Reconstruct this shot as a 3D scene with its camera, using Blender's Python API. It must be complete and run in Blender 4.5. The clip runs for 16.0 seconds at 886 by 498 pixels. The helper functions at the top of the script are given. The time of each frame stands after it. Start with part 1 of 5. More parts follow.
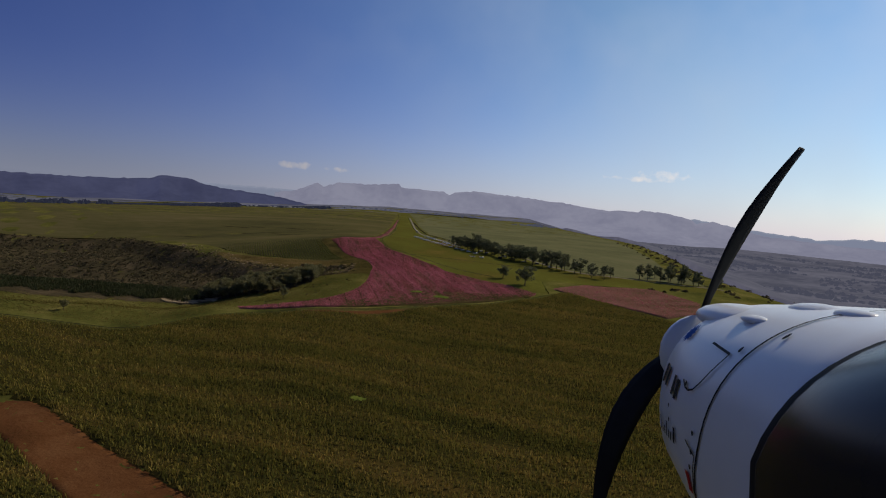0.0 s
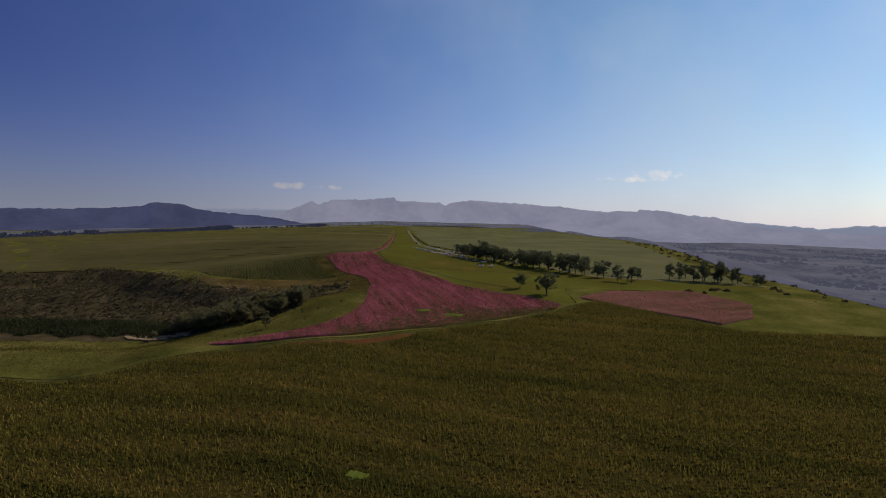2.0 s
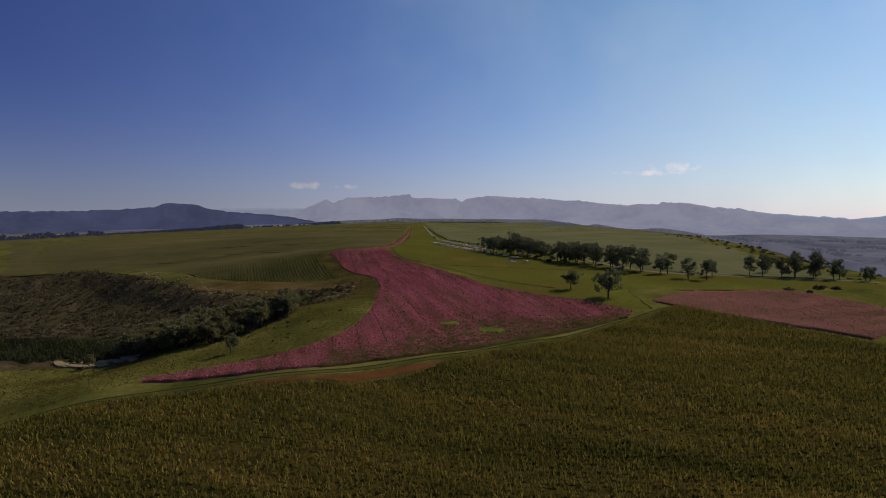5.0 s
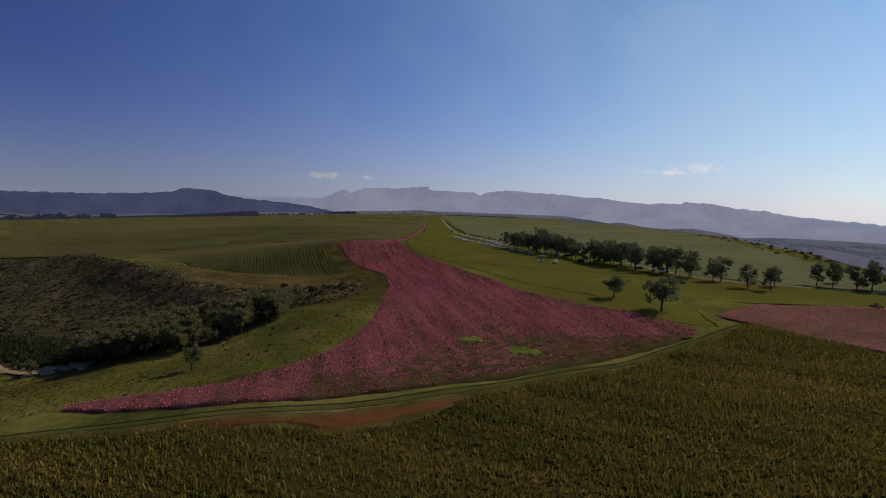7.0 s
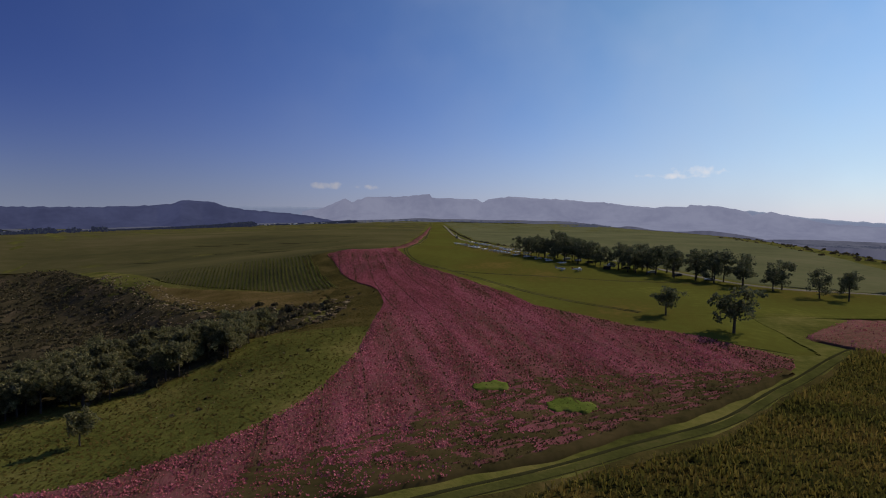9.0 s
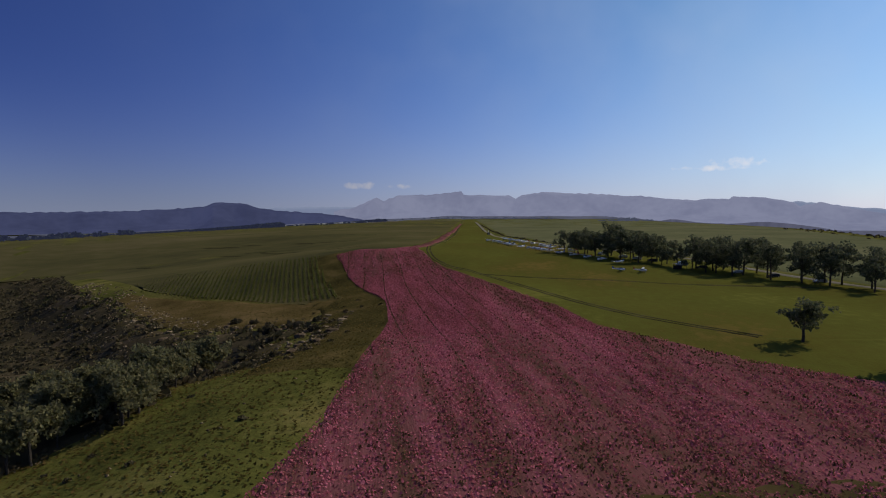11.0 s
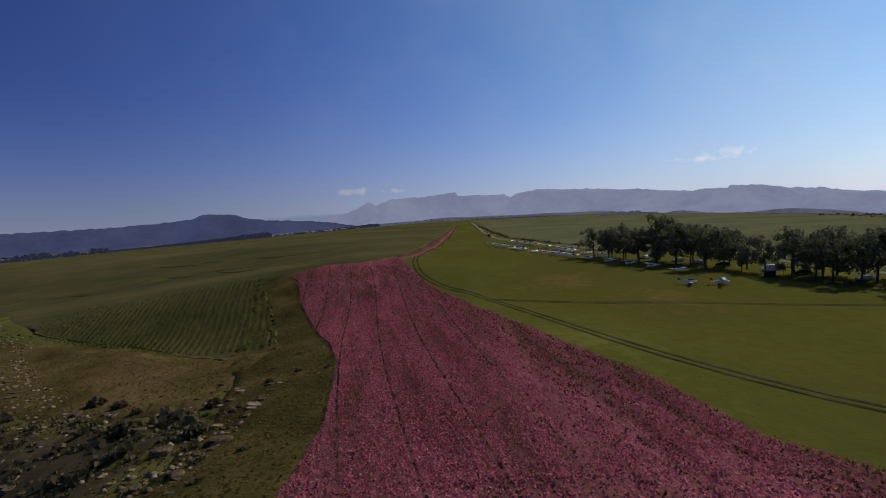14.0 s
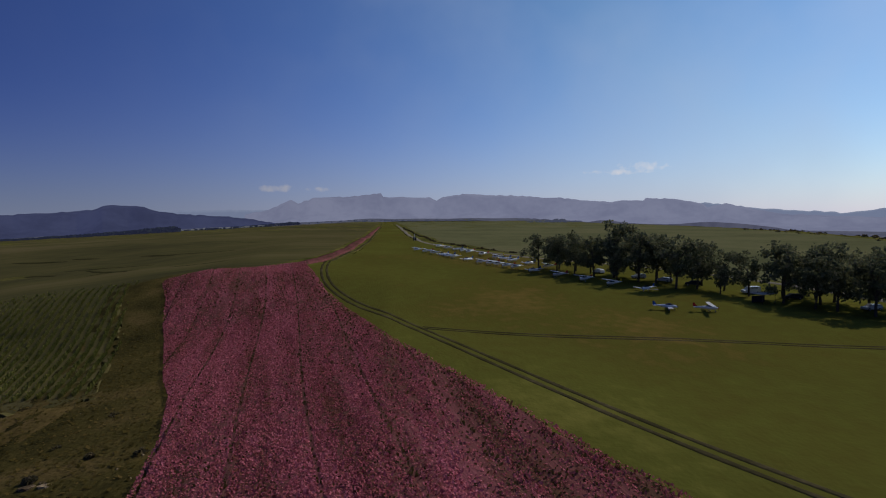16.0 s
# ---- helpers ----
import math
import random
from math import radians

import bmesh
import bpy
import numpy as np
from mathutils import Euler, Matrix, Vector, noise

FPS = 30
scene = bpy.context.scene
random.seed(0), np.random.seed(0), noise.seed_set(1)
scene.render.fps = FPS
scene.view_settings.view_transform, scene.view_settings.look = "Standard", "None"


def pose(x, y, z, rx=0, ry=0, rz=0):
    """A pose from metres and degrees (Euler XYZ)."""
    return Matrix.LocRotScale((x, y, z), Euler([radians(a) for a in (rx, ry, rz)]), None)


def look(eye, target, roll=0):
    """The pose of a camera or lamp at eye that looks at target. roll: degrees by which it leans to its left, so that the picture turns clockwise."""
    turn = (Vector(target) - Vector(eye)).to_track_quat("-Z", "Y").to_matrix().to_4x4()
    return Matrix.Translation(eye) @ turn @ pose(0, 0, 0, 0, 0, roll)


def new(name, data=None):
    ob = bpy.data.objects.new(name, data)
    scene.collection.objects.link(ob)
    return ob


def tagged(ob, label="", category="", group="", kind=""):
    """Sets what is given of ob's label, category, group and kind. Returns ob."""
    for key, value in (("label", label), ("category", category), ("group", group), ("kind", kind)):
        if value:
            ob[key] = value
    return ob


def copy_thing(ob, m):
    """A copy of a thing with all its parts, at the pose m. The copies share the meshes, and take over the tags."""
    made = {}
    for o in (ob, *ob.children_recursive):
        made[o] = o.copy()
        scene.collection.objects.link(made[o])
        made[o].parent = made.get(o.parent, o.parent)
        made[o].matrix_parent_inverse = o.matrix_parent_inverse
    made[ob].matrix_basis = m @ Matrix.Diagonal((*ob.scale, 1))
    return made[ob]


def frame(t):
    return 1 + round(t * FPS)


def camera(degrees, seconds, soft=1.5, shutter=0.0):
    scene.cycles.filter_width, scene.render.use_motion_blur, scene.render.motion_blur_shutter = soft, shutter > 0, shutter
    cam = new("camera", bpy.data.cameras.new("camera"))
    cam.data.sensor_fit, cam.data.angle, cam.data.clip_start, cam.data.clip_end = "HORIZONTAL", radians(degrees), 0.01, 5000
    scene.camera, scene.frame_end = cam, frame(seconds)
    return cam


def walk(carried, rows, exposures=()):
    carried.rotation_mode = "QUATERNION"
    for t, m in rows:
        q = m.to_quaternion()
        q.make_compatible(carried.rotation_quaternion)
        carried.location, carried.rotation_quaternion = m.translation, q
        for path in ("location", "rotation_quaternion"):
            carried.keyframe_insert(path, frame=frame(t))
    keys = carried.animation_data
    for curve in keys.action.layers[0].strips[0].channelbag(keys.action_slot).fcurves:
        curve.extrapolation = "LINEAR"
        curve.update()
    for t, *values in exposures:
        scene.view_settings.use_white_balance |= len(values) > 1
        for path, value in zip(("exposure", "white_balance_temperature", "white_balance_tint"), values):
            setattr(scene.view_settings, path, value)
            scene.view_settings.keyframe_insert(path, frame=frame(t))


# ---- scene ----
cam = camera(74.0, 16.0, soft=1.1)
PATH = [
    (0, (2.138, 1.412, 44.906), (2.258, 3.402, 44.757), 4.9),
    (0.5, (1.633, 15.695, 43.799), (1.742, 17.684, 43.625), 2.9),
    (1, (0.878, 28.581, 42.484), (0.99, 30.572, 42.325), 3.2),
    (1.5, (0.395, 40.57, 41.292), (0.514, 42.563, 41.163), 2.4),
    (2, (0.249, 52.41, 39.966), (0.373, 54.404, 39.856), 1.5),
    (2.5, (-0.211, 64.948, 39.062), (-0.081, 66.941, 38.95), 1.0),
    (3, (0.494, 76.344, 37.729), (0.637, 78.335, 37.609), 0.5),
    (3.5, (0.27, 88.106, 36.944), (0.431, 90.095, 36.818), 0.7),
    (4, (0.152, 100.961, 35.997), (0.317, 102.95, 35.875), 1.7),
    (4.5, (-0.372, 115.562, 34.313), (-0.24, 117.555, 34.208), 1.7),
    (5, (-0.675, 130.445, 32.934), (-0.606, 132.44, 32.814), 0.5),
    (7.5, (-1.014, 184.187, 30.671), (-1.004, 186.182, 30.527), 2.4),
    (8, (-1.231, 196.38, 29.808), (-1.222, 198.377, 29.687), 1.4),
    (8.5, (-1.517, 209.118, 28.807), (-1.505, 211.115, 28.691), 1.4),
    (11, (1.171, 281.887, 24.522), (1.061, 283.88, 24.397), -0.0),
    (11.5, (0.277, 296.137, 23.913), (0.095, 298.128, 23.85), 2.2),
    (12, (-0.215, 310.12, 23.396), (-0.446, 312.106, 23.351), 5.3),
    (12.5, (-0.507, 323.743, 23.173), (-0.758, 325.726, 23.103), 1.0),
    (13, (-0.544, 335.213, 23.468), (-0.775, 337.198, 23.398), -4.1),
    (13.5, (-0.636, 347.211, 23.539), (-0.803, 349.203, 23.466), -2.5),
    (14, (-0.666, 359.078, 23.244), (-0.763, 361.072, 23.126), -2.6),
    (14.5, (-0.496, 370.435, 22.836), (-0.533, 372.431, 22.711), -2.0),
    (15, (-0.476, 381.432, 22.53), (-0.448, 383.428, 22.412), -1.2),
    (15.5, (-0.032, 391.627, 22.327), (0.072, 393.621, 22.197), -0.0),
    (16, (0.069, 402.345, 21.789), (0.229, 404.335, 21.673), -0.3),
]
walk(cam, [(t, look(eye, target, roll)) for t, eye, target, roll in PATH], [(0, -0.55, 7350, 10), (4.5, -0.55, 7350, 10), (8, -0.58, 6950, 10), (11.5, -0.6, 6550, 10), (14.8, -0.6, 6500, 10), (16, -0.82, 6500, 10)])

# ---- world, sun ----
SUN_AZ, SUN_EL = 58.0, 40.0
world = bpy.data.worlds.new("sky")
scene.world = world
world.use_nodes = True
wn, wl = world.node_tree.nodes, world.node_tree.links
wn.clear()


def wnode(kind, **kw):
    n = wn.new(kind)
    for key, value in kw.items():
        if key == "op":
            n.operation = value
        elif key == "clamp":
            n.use_clamp = value
    return n


def wmath(op, a, b=None, clamp=False):
    n = wnode("ShaderNodeMath", op=op, clamp=clamp)
    for i, v in enumerate((a, b)):
        if v is None:
            continue
        if isinstance(v, (int, float)):
            n.inputs[i].default_value = v
        else:
            wl.new(v, n.inputs[i])
    return n.outputs[0]


sky = wn.new("ShaderNodeTexSky")
sky.sky_type = "NISHITA"
sky.sun_disc = False
sky.sun_elevation, sky.sun_rotation = radians(SUN_EL), radians(SUN_AZ)
sky.altitude, sky.air_density, sky.dust_density, sky.ozone_density = 1600, 1.0, 0.6, 2.5
tc = wn.new("ShaderNodeTexCoord")
sep = wn.new("ShaderNodeSeparateXYZ")
wl.new(tc.outputs["Generated"], sep.inputs[0])
az = wmath("ARCTAN2", sep.outputs[0], sep.outputs[1])
el = wmath("ARCSINE", sep.outputs[2])
puff = wn.new("ShaderNodeTexNoise")
puff.inputs["Scale"].default_value, puff.inputs["Detail"].default_value = 70, 5
wl.new(tc.outputs["Generated"], puff.inputs["Vector"])
# small cumulus low over the horizon: azimuth, elevation, half width, half height in degrees
cover = None
for a0, e0, wa, we in ((-11.2, 2.55, 2.3, 0.42), (-7.2, 2.5, 1.3, 0.33), (23.2, 4.3, 2.7, 0.6), (21.4, 3.9, 3.8, 0.35)):
    dx = wmath("DIVIDE", wmath("SUBTRACT", az, radians(a0)), radians(wa))
    dy = wmath("DIVIDE", wmath("SUBTRACT", el, radians(e0)), radians(we))
    r2 = wmath("ADD", wmath("MULTIPLY", dx, dx), wmath("MULTIPLY", dy, dy))
    m = wmath("ADD", wmath("SUBTRACT", 0.65, r2), wmath("MULTIPLY", wmath("SUBTRACT", puff.outputs[0], 0.5), 3.2))
    m = wmath("MULTIPLY", m, 0.6, clamp=True)
    cover = m if cover is None else wmath("MAXIMUM", cover, m)
veil = wn.new("ShaderNodeTexNoise")
veil.inputs["Scale"].default_value, veil.inputs["Detail"].default_value = 3.5, 4
wl.new(tc.outputs["Generated"], veil.inputs["Vector"])
thin = wmath("MULTIPLY", wmath("SUBTRACT", veil.outputs[0], 0.44), 1.6, clamp=True)
haze = wmath("POWER", wmath("SUBTRACT", 1.0, wmath("MULTIPLY", wmath("ABSOLUTE", sep.outputs[2]), 1.0), clamp=True), 14.0)
# dust brightens the sky towards the sun
to_sun = wn.new("ShaderNodeVectorMath")
to_sun.operation = "DOT_PRODUCT"
wl.new(tc.outputs["Generated"], to_sun.inputs[0])
to_sun.inputs[1].default_value = (math.sin(radians(SUN_AZ)) * math.cos(radians(SUN_EL)), math.cos(radians(SUN_AZ)) * math.cos(radians(SUN_EL)), math.sin(radians(SUN_EL)))
toward = wmath("POWER", wmath("MAXIMUM", to_sun.outputs["Value"], 0.0), 1.5)
hue = wn.new("ShaderNodeMixRGB")
wl.new(wmath("MULTIPLY", toward, 1.5, clamp=True), hue.inputs[0])
hue.inputs[1].default_value, hue.inputs[2].default_value = (0.47, 0.62, 1.4, 1), (0.8, 0.97, 1.06, 1)
tint = wn.new("ShaderNodeMixRGB")
tint.blend_type = "MULTIPLY"
tint.inputs[0].default_value = 1.0
wl.new(sky.outputs[0], tint.inputs[1])
wl.new(hue.outputs[0], tint.inputs[2])
low = wn.new("ShaderNodeMixRGB")
wl.new(wmath("MULTIPLY", haze, 0.8), low.inputs[0])
wl.new(tint.outputs[0], low.inputs[1])
dust = wn.new("ShaderNodeMixRGB")
wl.new(wmath("MULTIPLY", toward, 1.6, clamp=True), dust.inputs[0])
dust.inputs[1].default_value, dust.inputs[2].default_value = (5.5, 6.4, 9.2, 1), (7.7, 7.2, 8.8, 1)
wl.new(dust.outputs[0], low.inputs[2])
mix1 = wn.new("ShaderNodeMixRGB")
wl.new(wmath("MULTIPLY", wmath("MULTIPLY", thin, wmath("MULTIPLY", toward, 1.6)), 0.7, clamp=True), mix1.inputs[0])
wl.new(low.outputs[0], mix1.inputs[1])
mix1.inputs[2].default_value = (4.6, 5.6, 7.6, 1)
mix2 = wn.new("ShaderNodeMixRGB")
wl.new(wmath("MULTIPLY", cover, 0.85), mix2.inputs[0])
wl.new(mix1.outputs[0], mix2.inputs[1])
mix2.inputs[2].default_value = (9.8, 9.3, 9.3, 1)
aureole = wmath("ADD", wmath("MULTIPLY", toward, 1.5), 0.62)
lit = wn.new("ShaderNodeVectorMath")
lit.operation = "SCALE"
wl.new(mix2.outputs[0], lit.inputs[0])
wl.new(aureole, lit.inputs["Scale"])
bg = wn.new("ShaderNodeBackground")
bg.inputs[1].default_value = 0.09
wl.new(lit.outputs[0], bg.inputs[0])
wo = wn.new("ShaderNodeOutputWorld")
wl.new(bg.outputs[0], wo.inputs[0])

sun = new("sun", bpy.data.lights.new("sun", "SUN"))
sun.data.energy, sun.data.angle, sun.data.color = 3.7, radians(0.53), (1.0, 0.92, 0.78)
sd = Vector((math.sin(radians(SUN_AZ)) * math.cos(radians(SUN_EL)), math.cos(radians(SUN_AZ)) * math.cos(radians(SUN_EL)), math.sin(radians(SUN_EL))))
sun.matrix_world = look(sd * 500, (0, 0, 0))


# ---- materials ----
def material(name, colours, scale=1.0, fine=None, rough=0.9, bump=0.0, bump_scale=None, metal=0.0, island=0.0, stretch=(1, 1, 1), glow=None, glow_strength=0.0, translucent=0.0, spec=0.0, glow_dark=None, turn=0.0):
    """Noise-mixed colours at two scales, with relief; island: how much single pieces differ."""
    m = bpy.data.materials.new(name)
    m.use_nodes = True
    n, l = m.node_tree.nodes, m.node_tree.links
    bsdf = n["Principled BSDF"]
    co = n.new("ShaderNodeTexCoord")
    mp = n.new("ShaderNodeMapping")
    mp.vector_type = "TEXTURE"
    mp.inputs["Scale"].default_value = [1 / v for v in stretch]
    mp.inputs["Rotation"].default_value = (0, 0, turn)
    l.new(co.outputs["Object"], mp.inputs[0])
    t1 = n.new("ShaderNodeTexNoise")
    t1.inputs["Scale"].default_value, t1.inputs["Detail"].default_value = scale, 6
    t2 = n.new("ShaderNodeTexNoise")
    t2.inputs["Scale"].default_value, t2.inputs["Detail"].default_value = fine or scale * 12, 4
    l.new(mp.outputs[0], t1.inputs["Vector"])
    l.new(mp.outputs[0], t2.inputs["Vector"])
    mixv = n.new("ShaderNodeMath")
    mixv.operation = "MULTIPLY_ADD"
    l.new(t2.outputs[0], mixv.inputs[0])
    mixv.inputs[1].default_value = 0.55
    a = n.new("ShaderNodeMath")
    a.operation = "MULTIPLY_ADD"
    l.new(t1.outputs[0], a.inputs[0])
    a.inputs[1].default_value, a.inputs[2].default_value = 1.3, -0.42
    l.new(a.outputs[0], mixv.inputs[2])
    fac = mixv.outputs[0]
    if island:
        g = n.new("ShaderNodeNewGeometry")
        b = n.new("ShaderNodeMath")
        b.operation = "MULTIPLY_ADD"
        l.new(g.outputs["Random Per Island"], b.inputs[0])
        b.inputs[1].default_value = island
        c = n.new("ShaderNodeMath")
        c.operation = "MULTIPLY_ADD"
        l.new(fac, c.inputs[0])
        c.inputs[1].default_value, c.inputs[2].default_value = 1.0 - island * 0.6, -island * 0.2
        l.new(c.outputs[0], b.inputs[2])
        fac = b.outputs[0]
    ramp = n.new("ShaderNodeValToRGB")
    el_ = ramp.color_ramp.elements
    while len(el_) < len(colours):
        el_.new(0.5)
    for i, c in enumerate(colours):
        el_[i].position = 0.15 + 0.7 * i / max(1, len(colours) - 1)
        el_[i].color = (*c, 1)
    l.new(fac, ramp.inputs[0])
    l.new(ramp.outputs[0], bsdf.inputs["Base Color"])
    bsdf.inputs["Roughness"].default_value = rough
    bsdf.inputs["Metallic"].default_value = metal
    bsdf.inputs["Specular IOR Level"].default_value = spec
    if bump:
        bp = n.new("ShaderNodeBump")
        bp.inputs["Strength"].default_value = bump
        bp.inputs["Distance"].default_value = 0.3
        t3 = n.new("ShaderNodeTexNoise")
        t3.inputs["Scale"].default_value, t3.inputs["Detail"].default_value = bump_scale or (fine or scale * 12), 5
        l.new(mp.outputs[0], t3.inputs["Vector"])
        l.new(t3.outputs[0], bp.inputs["Height"])
        l.new(bp.outputs[0], bsdf.inputs["Normal"])
    # glow: haze painted as emission on distant surfaces, which are no lamps
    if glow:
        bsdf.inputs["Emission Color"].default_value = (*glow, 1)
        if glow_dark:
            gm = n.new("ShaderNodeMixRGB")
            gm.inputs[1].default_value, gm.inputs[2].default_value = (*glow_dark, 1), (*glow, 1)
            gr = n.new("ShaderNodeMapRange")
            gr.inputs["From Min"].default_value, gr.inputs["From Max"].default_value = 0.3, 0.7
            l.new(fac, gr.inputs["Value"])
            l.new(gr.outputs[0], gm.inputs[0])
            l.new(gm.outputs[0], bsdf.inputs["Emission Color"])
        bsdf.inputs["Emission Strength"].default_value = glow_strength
    if translucent:
        tr = n.new("ShaderNodeBsdfTranslucent")
        l.new(ramp.outputs[0], tr.inputs[0])
        mx = n.new("ShaderNodeMixShader")
        mx.inputs[0].default_value = translucent
        l.new(bsdf.outputs[0], mx.inputs[1])
        l.new(tr.outputs[0], mx.inputs[2])
        l.new(mx.outputs[0], n["Material Output"].inputs[0])
    return m


def rgb(r, g, b):
    """Display colour values, 0 to 255, as linear light."""
    return tuple(((v / 255 + 0.055) / 1.055) ** 2.4 if v > 10 else v / 3294 for v in (r, g, b))


GRASS = material("meadow grass", [(0.046, 0.048, 0.013), (0.105, 0.103, 0.024), (0.19, 0.155, 0.048)], 0.045, 0.5, bump=0.6, bump_scale=1.2)
GRASS_BLADE = material("meadow tussocks", [(0.046, 0.038, 0.012), (0.104, 0.08, 0.021), (0.18, 0.122, 0.042)], 0.03, 0.35, island=0.4, translucent=0.45)
BANK = material("rough bank grass", [(0.036, 0.031, 0.011), (0.074, 0.059, 0.018), (0.13, 0.09, 0.034)], 0.09, 0.8, bump=0.8, bump_scale=1.4)
STRIP = material("mown grass", [(0.158, 0.108, 0.03), (0.096, 0.086, 0.018), (0.106, 0.106, 0.021), (0.168, 0.152, 0.034)], 0.016, 0.4, bump=0.35, bump_scale=1.5, stretch=(1, 0.75, 1), turn=0.1)
CLEARING = material("fresh green grass", [(0.075, 0.095, 0.018), (0.105, 0.13, 0.024), (0.15, 0.16, 0.038)], 0.2, 1.5, bump=0.4)
FIELD = material("green field", [(0.056, 0.053, 0.024), (0.094, 0.083, 0.032), (0.138, 0.11, 0.05)], 0.014, 0.16, bump=0.5, bump_scale=0.7, stretch=(0.3, 1, 1))
PASTURE = material("pale pasture", [(0.09, 0.095, 0.044), (0.132, 0.131, 0.061), (0.172, 0.156, 0.078)], 0.012, 0.14, bump=0.4, bump_scale=0.7)
# Crop base painted dark as shaded gaps, blades brighter as sunlit tips.
CROP_GAPS = material("crop with shaded gaps", [(0.02, 0.019, 0.0055), (0.045, 0.037, 0.01), (0.095, 0.061, 0.017)], 0.11, 2.2, bump=0.9, bump_scale=3.0, stretch=(0.12, 1, 1), turn=-0.36)
CROP_BLADE = material("sunlit crop blades", [(0.1, 0.1, 0.022), (0.2, 0.167, 0.036), (0.33, 0.222, 0.06)], 0.11, 0.5, island=0.45, translucent=0.35, stretch=(0.12, 1, 1), turn=-0.36)
MAIZE = material("young maize", [(0.085, 0.094, 0.022), (0.15, 0.154, 0.037), (0.23, 0.21, 0.064)], 0.05, 0.7, island=0.4, translucent=0.4)
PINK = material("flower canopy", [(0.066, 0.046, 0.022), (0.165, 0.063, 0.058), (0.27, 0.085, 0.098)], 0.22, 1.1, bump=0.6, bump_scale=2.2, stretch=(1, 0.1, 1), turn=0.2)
PETAL = material("pink blossom", [(0.18, 0.08, 0.045), (0.44, 0.116, 0.138), (0.64, 0.205, 0.25)], 0.22, 0.9, island=0.5, translucent=0.3, stretch=(1, 0.1, 1), turn=0.2)
GRASSY = material("grassy track", [(0.04, 0.042, 0.013), (0.072, 0.072, 0.019), (0.115, 0.095, 0.034)], 0.1, 1.2, bump=0.4)
GRASSY_DARK = material("weedy streak", [(0.026, 0.026, 0.011), (0.05, 0.046, 0.018)], 0.1, 1.2, bump=0.4)
STALK = material("flower stalks", [(0.058, 0.05, 0.018), (0.12, 0.085, 0.036), (0.22, 0.125, 0.066)], 0.1, 0.9, island=0.5, translucent=0.3)
FADED = material("faded flower canopy", [(0.085, 0.06, 0.028), (0.17, 0.085, 0.06), (0.25, 0.11, 0.09)], 0.1, 0.8, bump=0.6, bump_scale=2.0, stretch=(0.2, 1, 1), turn=0.3)
DRY = material("dry slope grass", [(0.06, 0.0426, 0.014), (0.114, 0.0811, 0.028), (0.192, 0.1268, 0.055)], 0.06, 0.6, bump=0.7, bump_scale=1.0)
SOIL = material("red soil", [(0.0792, 0.0324, 0.013), (0.1224, 0.0504, 0.0194), (0.1584, 0.072, 0.0302)], 0.08, 1.2, bump=0.6)
TRACK = material("worn track", [(0.03, 0.028, 0.011), (0.055, 0.047, 0.022), (0.1, 0.08, 0.043)], 0.15, 1.4, bump=0.4)
ROAD = material("pale gravel", [(0.1728, 0.1512, 0.1152), (0.2592, 0.2304, 0.1872)], 0.2, 2.0, bump=0.2)
SCRUB = material("low scrub", [(0.034, 0.03, 0.016), (0.068, 0.054, 0.028), (0.12, 0.087, 0.05)], 0.06, 0.5, bump=0.9, bump_scale=0.6)
BUSH = material("shrub leaves", [(0.05, 0.047, 0.025), (0.1, 0.084, 0.044), (0.18, 0.137, 0.08)], 0.3, 2.0, island=0.5, translucent=0.35)
REED = material("muted green reeds", [(0.03, 0.036, 0.017), (0.055, 0.062, 0.027), (0.09, 0.092, 0.043)], 0.06, 0.7, island=0.4, translucent=0.4)
LEAF = material("eucalyptus leaves", [(0.066, 0.08, 0.046), (0.132, 0.142, 0.074), (0.245, 0.23, 0.135)], 0.25, 2.0, island=0.5, rough=0.55, translucent=0.35)
LEAF_PALE = material("grey-green leaves", [(0.105, 0.105, 0.046), (0.2, 0.185, 0.087), (0.34, 0.29, 0.148)], 0.25, 2.0, island=0.5, rough=0.7, translucent=0.5)
BARK = material("bark", [(0.05, 0.04, 0.03), (0.12, 0.1, 0.08)], 1.5, 12, bump=0.6)
ROCK = material("weathered sandstone", [(0.055, 0.0386, 0.0245), (0.121, 0.0856, 0.0518), (0.264, 0.1932, 0.1224)], 0.35, 3.0, bump=0.8)
PALE_ROCK = material("pale sandstone", [(0.21, 0.152, 0.088), (0.378, 0.285, 0.176)], 0.4, 3.0, bump=0.6)
WHITE = material("white gelcoat", [(0.72, 0.73, 0.74), (0.8, 0.8, 0.8)], 0.8, 6.0, rough=0.28, spec=0.5)
GLASSY = material("dark tinted canopy", [(0.012, 0.013, 0.018), (0.02, 0.02, 0.026)], 1.0, 5.0, rough=0.2, spec=0.2)
BLACK = material("black composite", [(0.008, 0.008, 0.008), (0.018, 0.018, 0.018)], 4.0, 30.0, rough=0.6, spec=0.12)
BLUE = material("blue decal", [(0.03, 0.09, 0.3), (0.05, 0.13, 0.4)], 8.0, 40.0, rough=0.35)
RED = material("red decal", [(0.35, 0.03, 0.03), (0.45, 0.05, 0.04)], 8.0, 40.0, rough=0.35)
YELLOW = material("yellow paint", [(0.6, 0.42, 0.04), (0.68, 0.5, 0.06)], 3.0, 20.0, rough=0.35)
DARKPAINT = material("dark paint", [(0.02, 0.025, 0.035), (0.04, 0.045, 0.06)], 2.0, 12.0, rough=0.3)
RUBBER = material("tyre rubber", [(0.012, 0.012, 0.012), (0.025, 0.025, 0.025)], 6.0, 30.0)
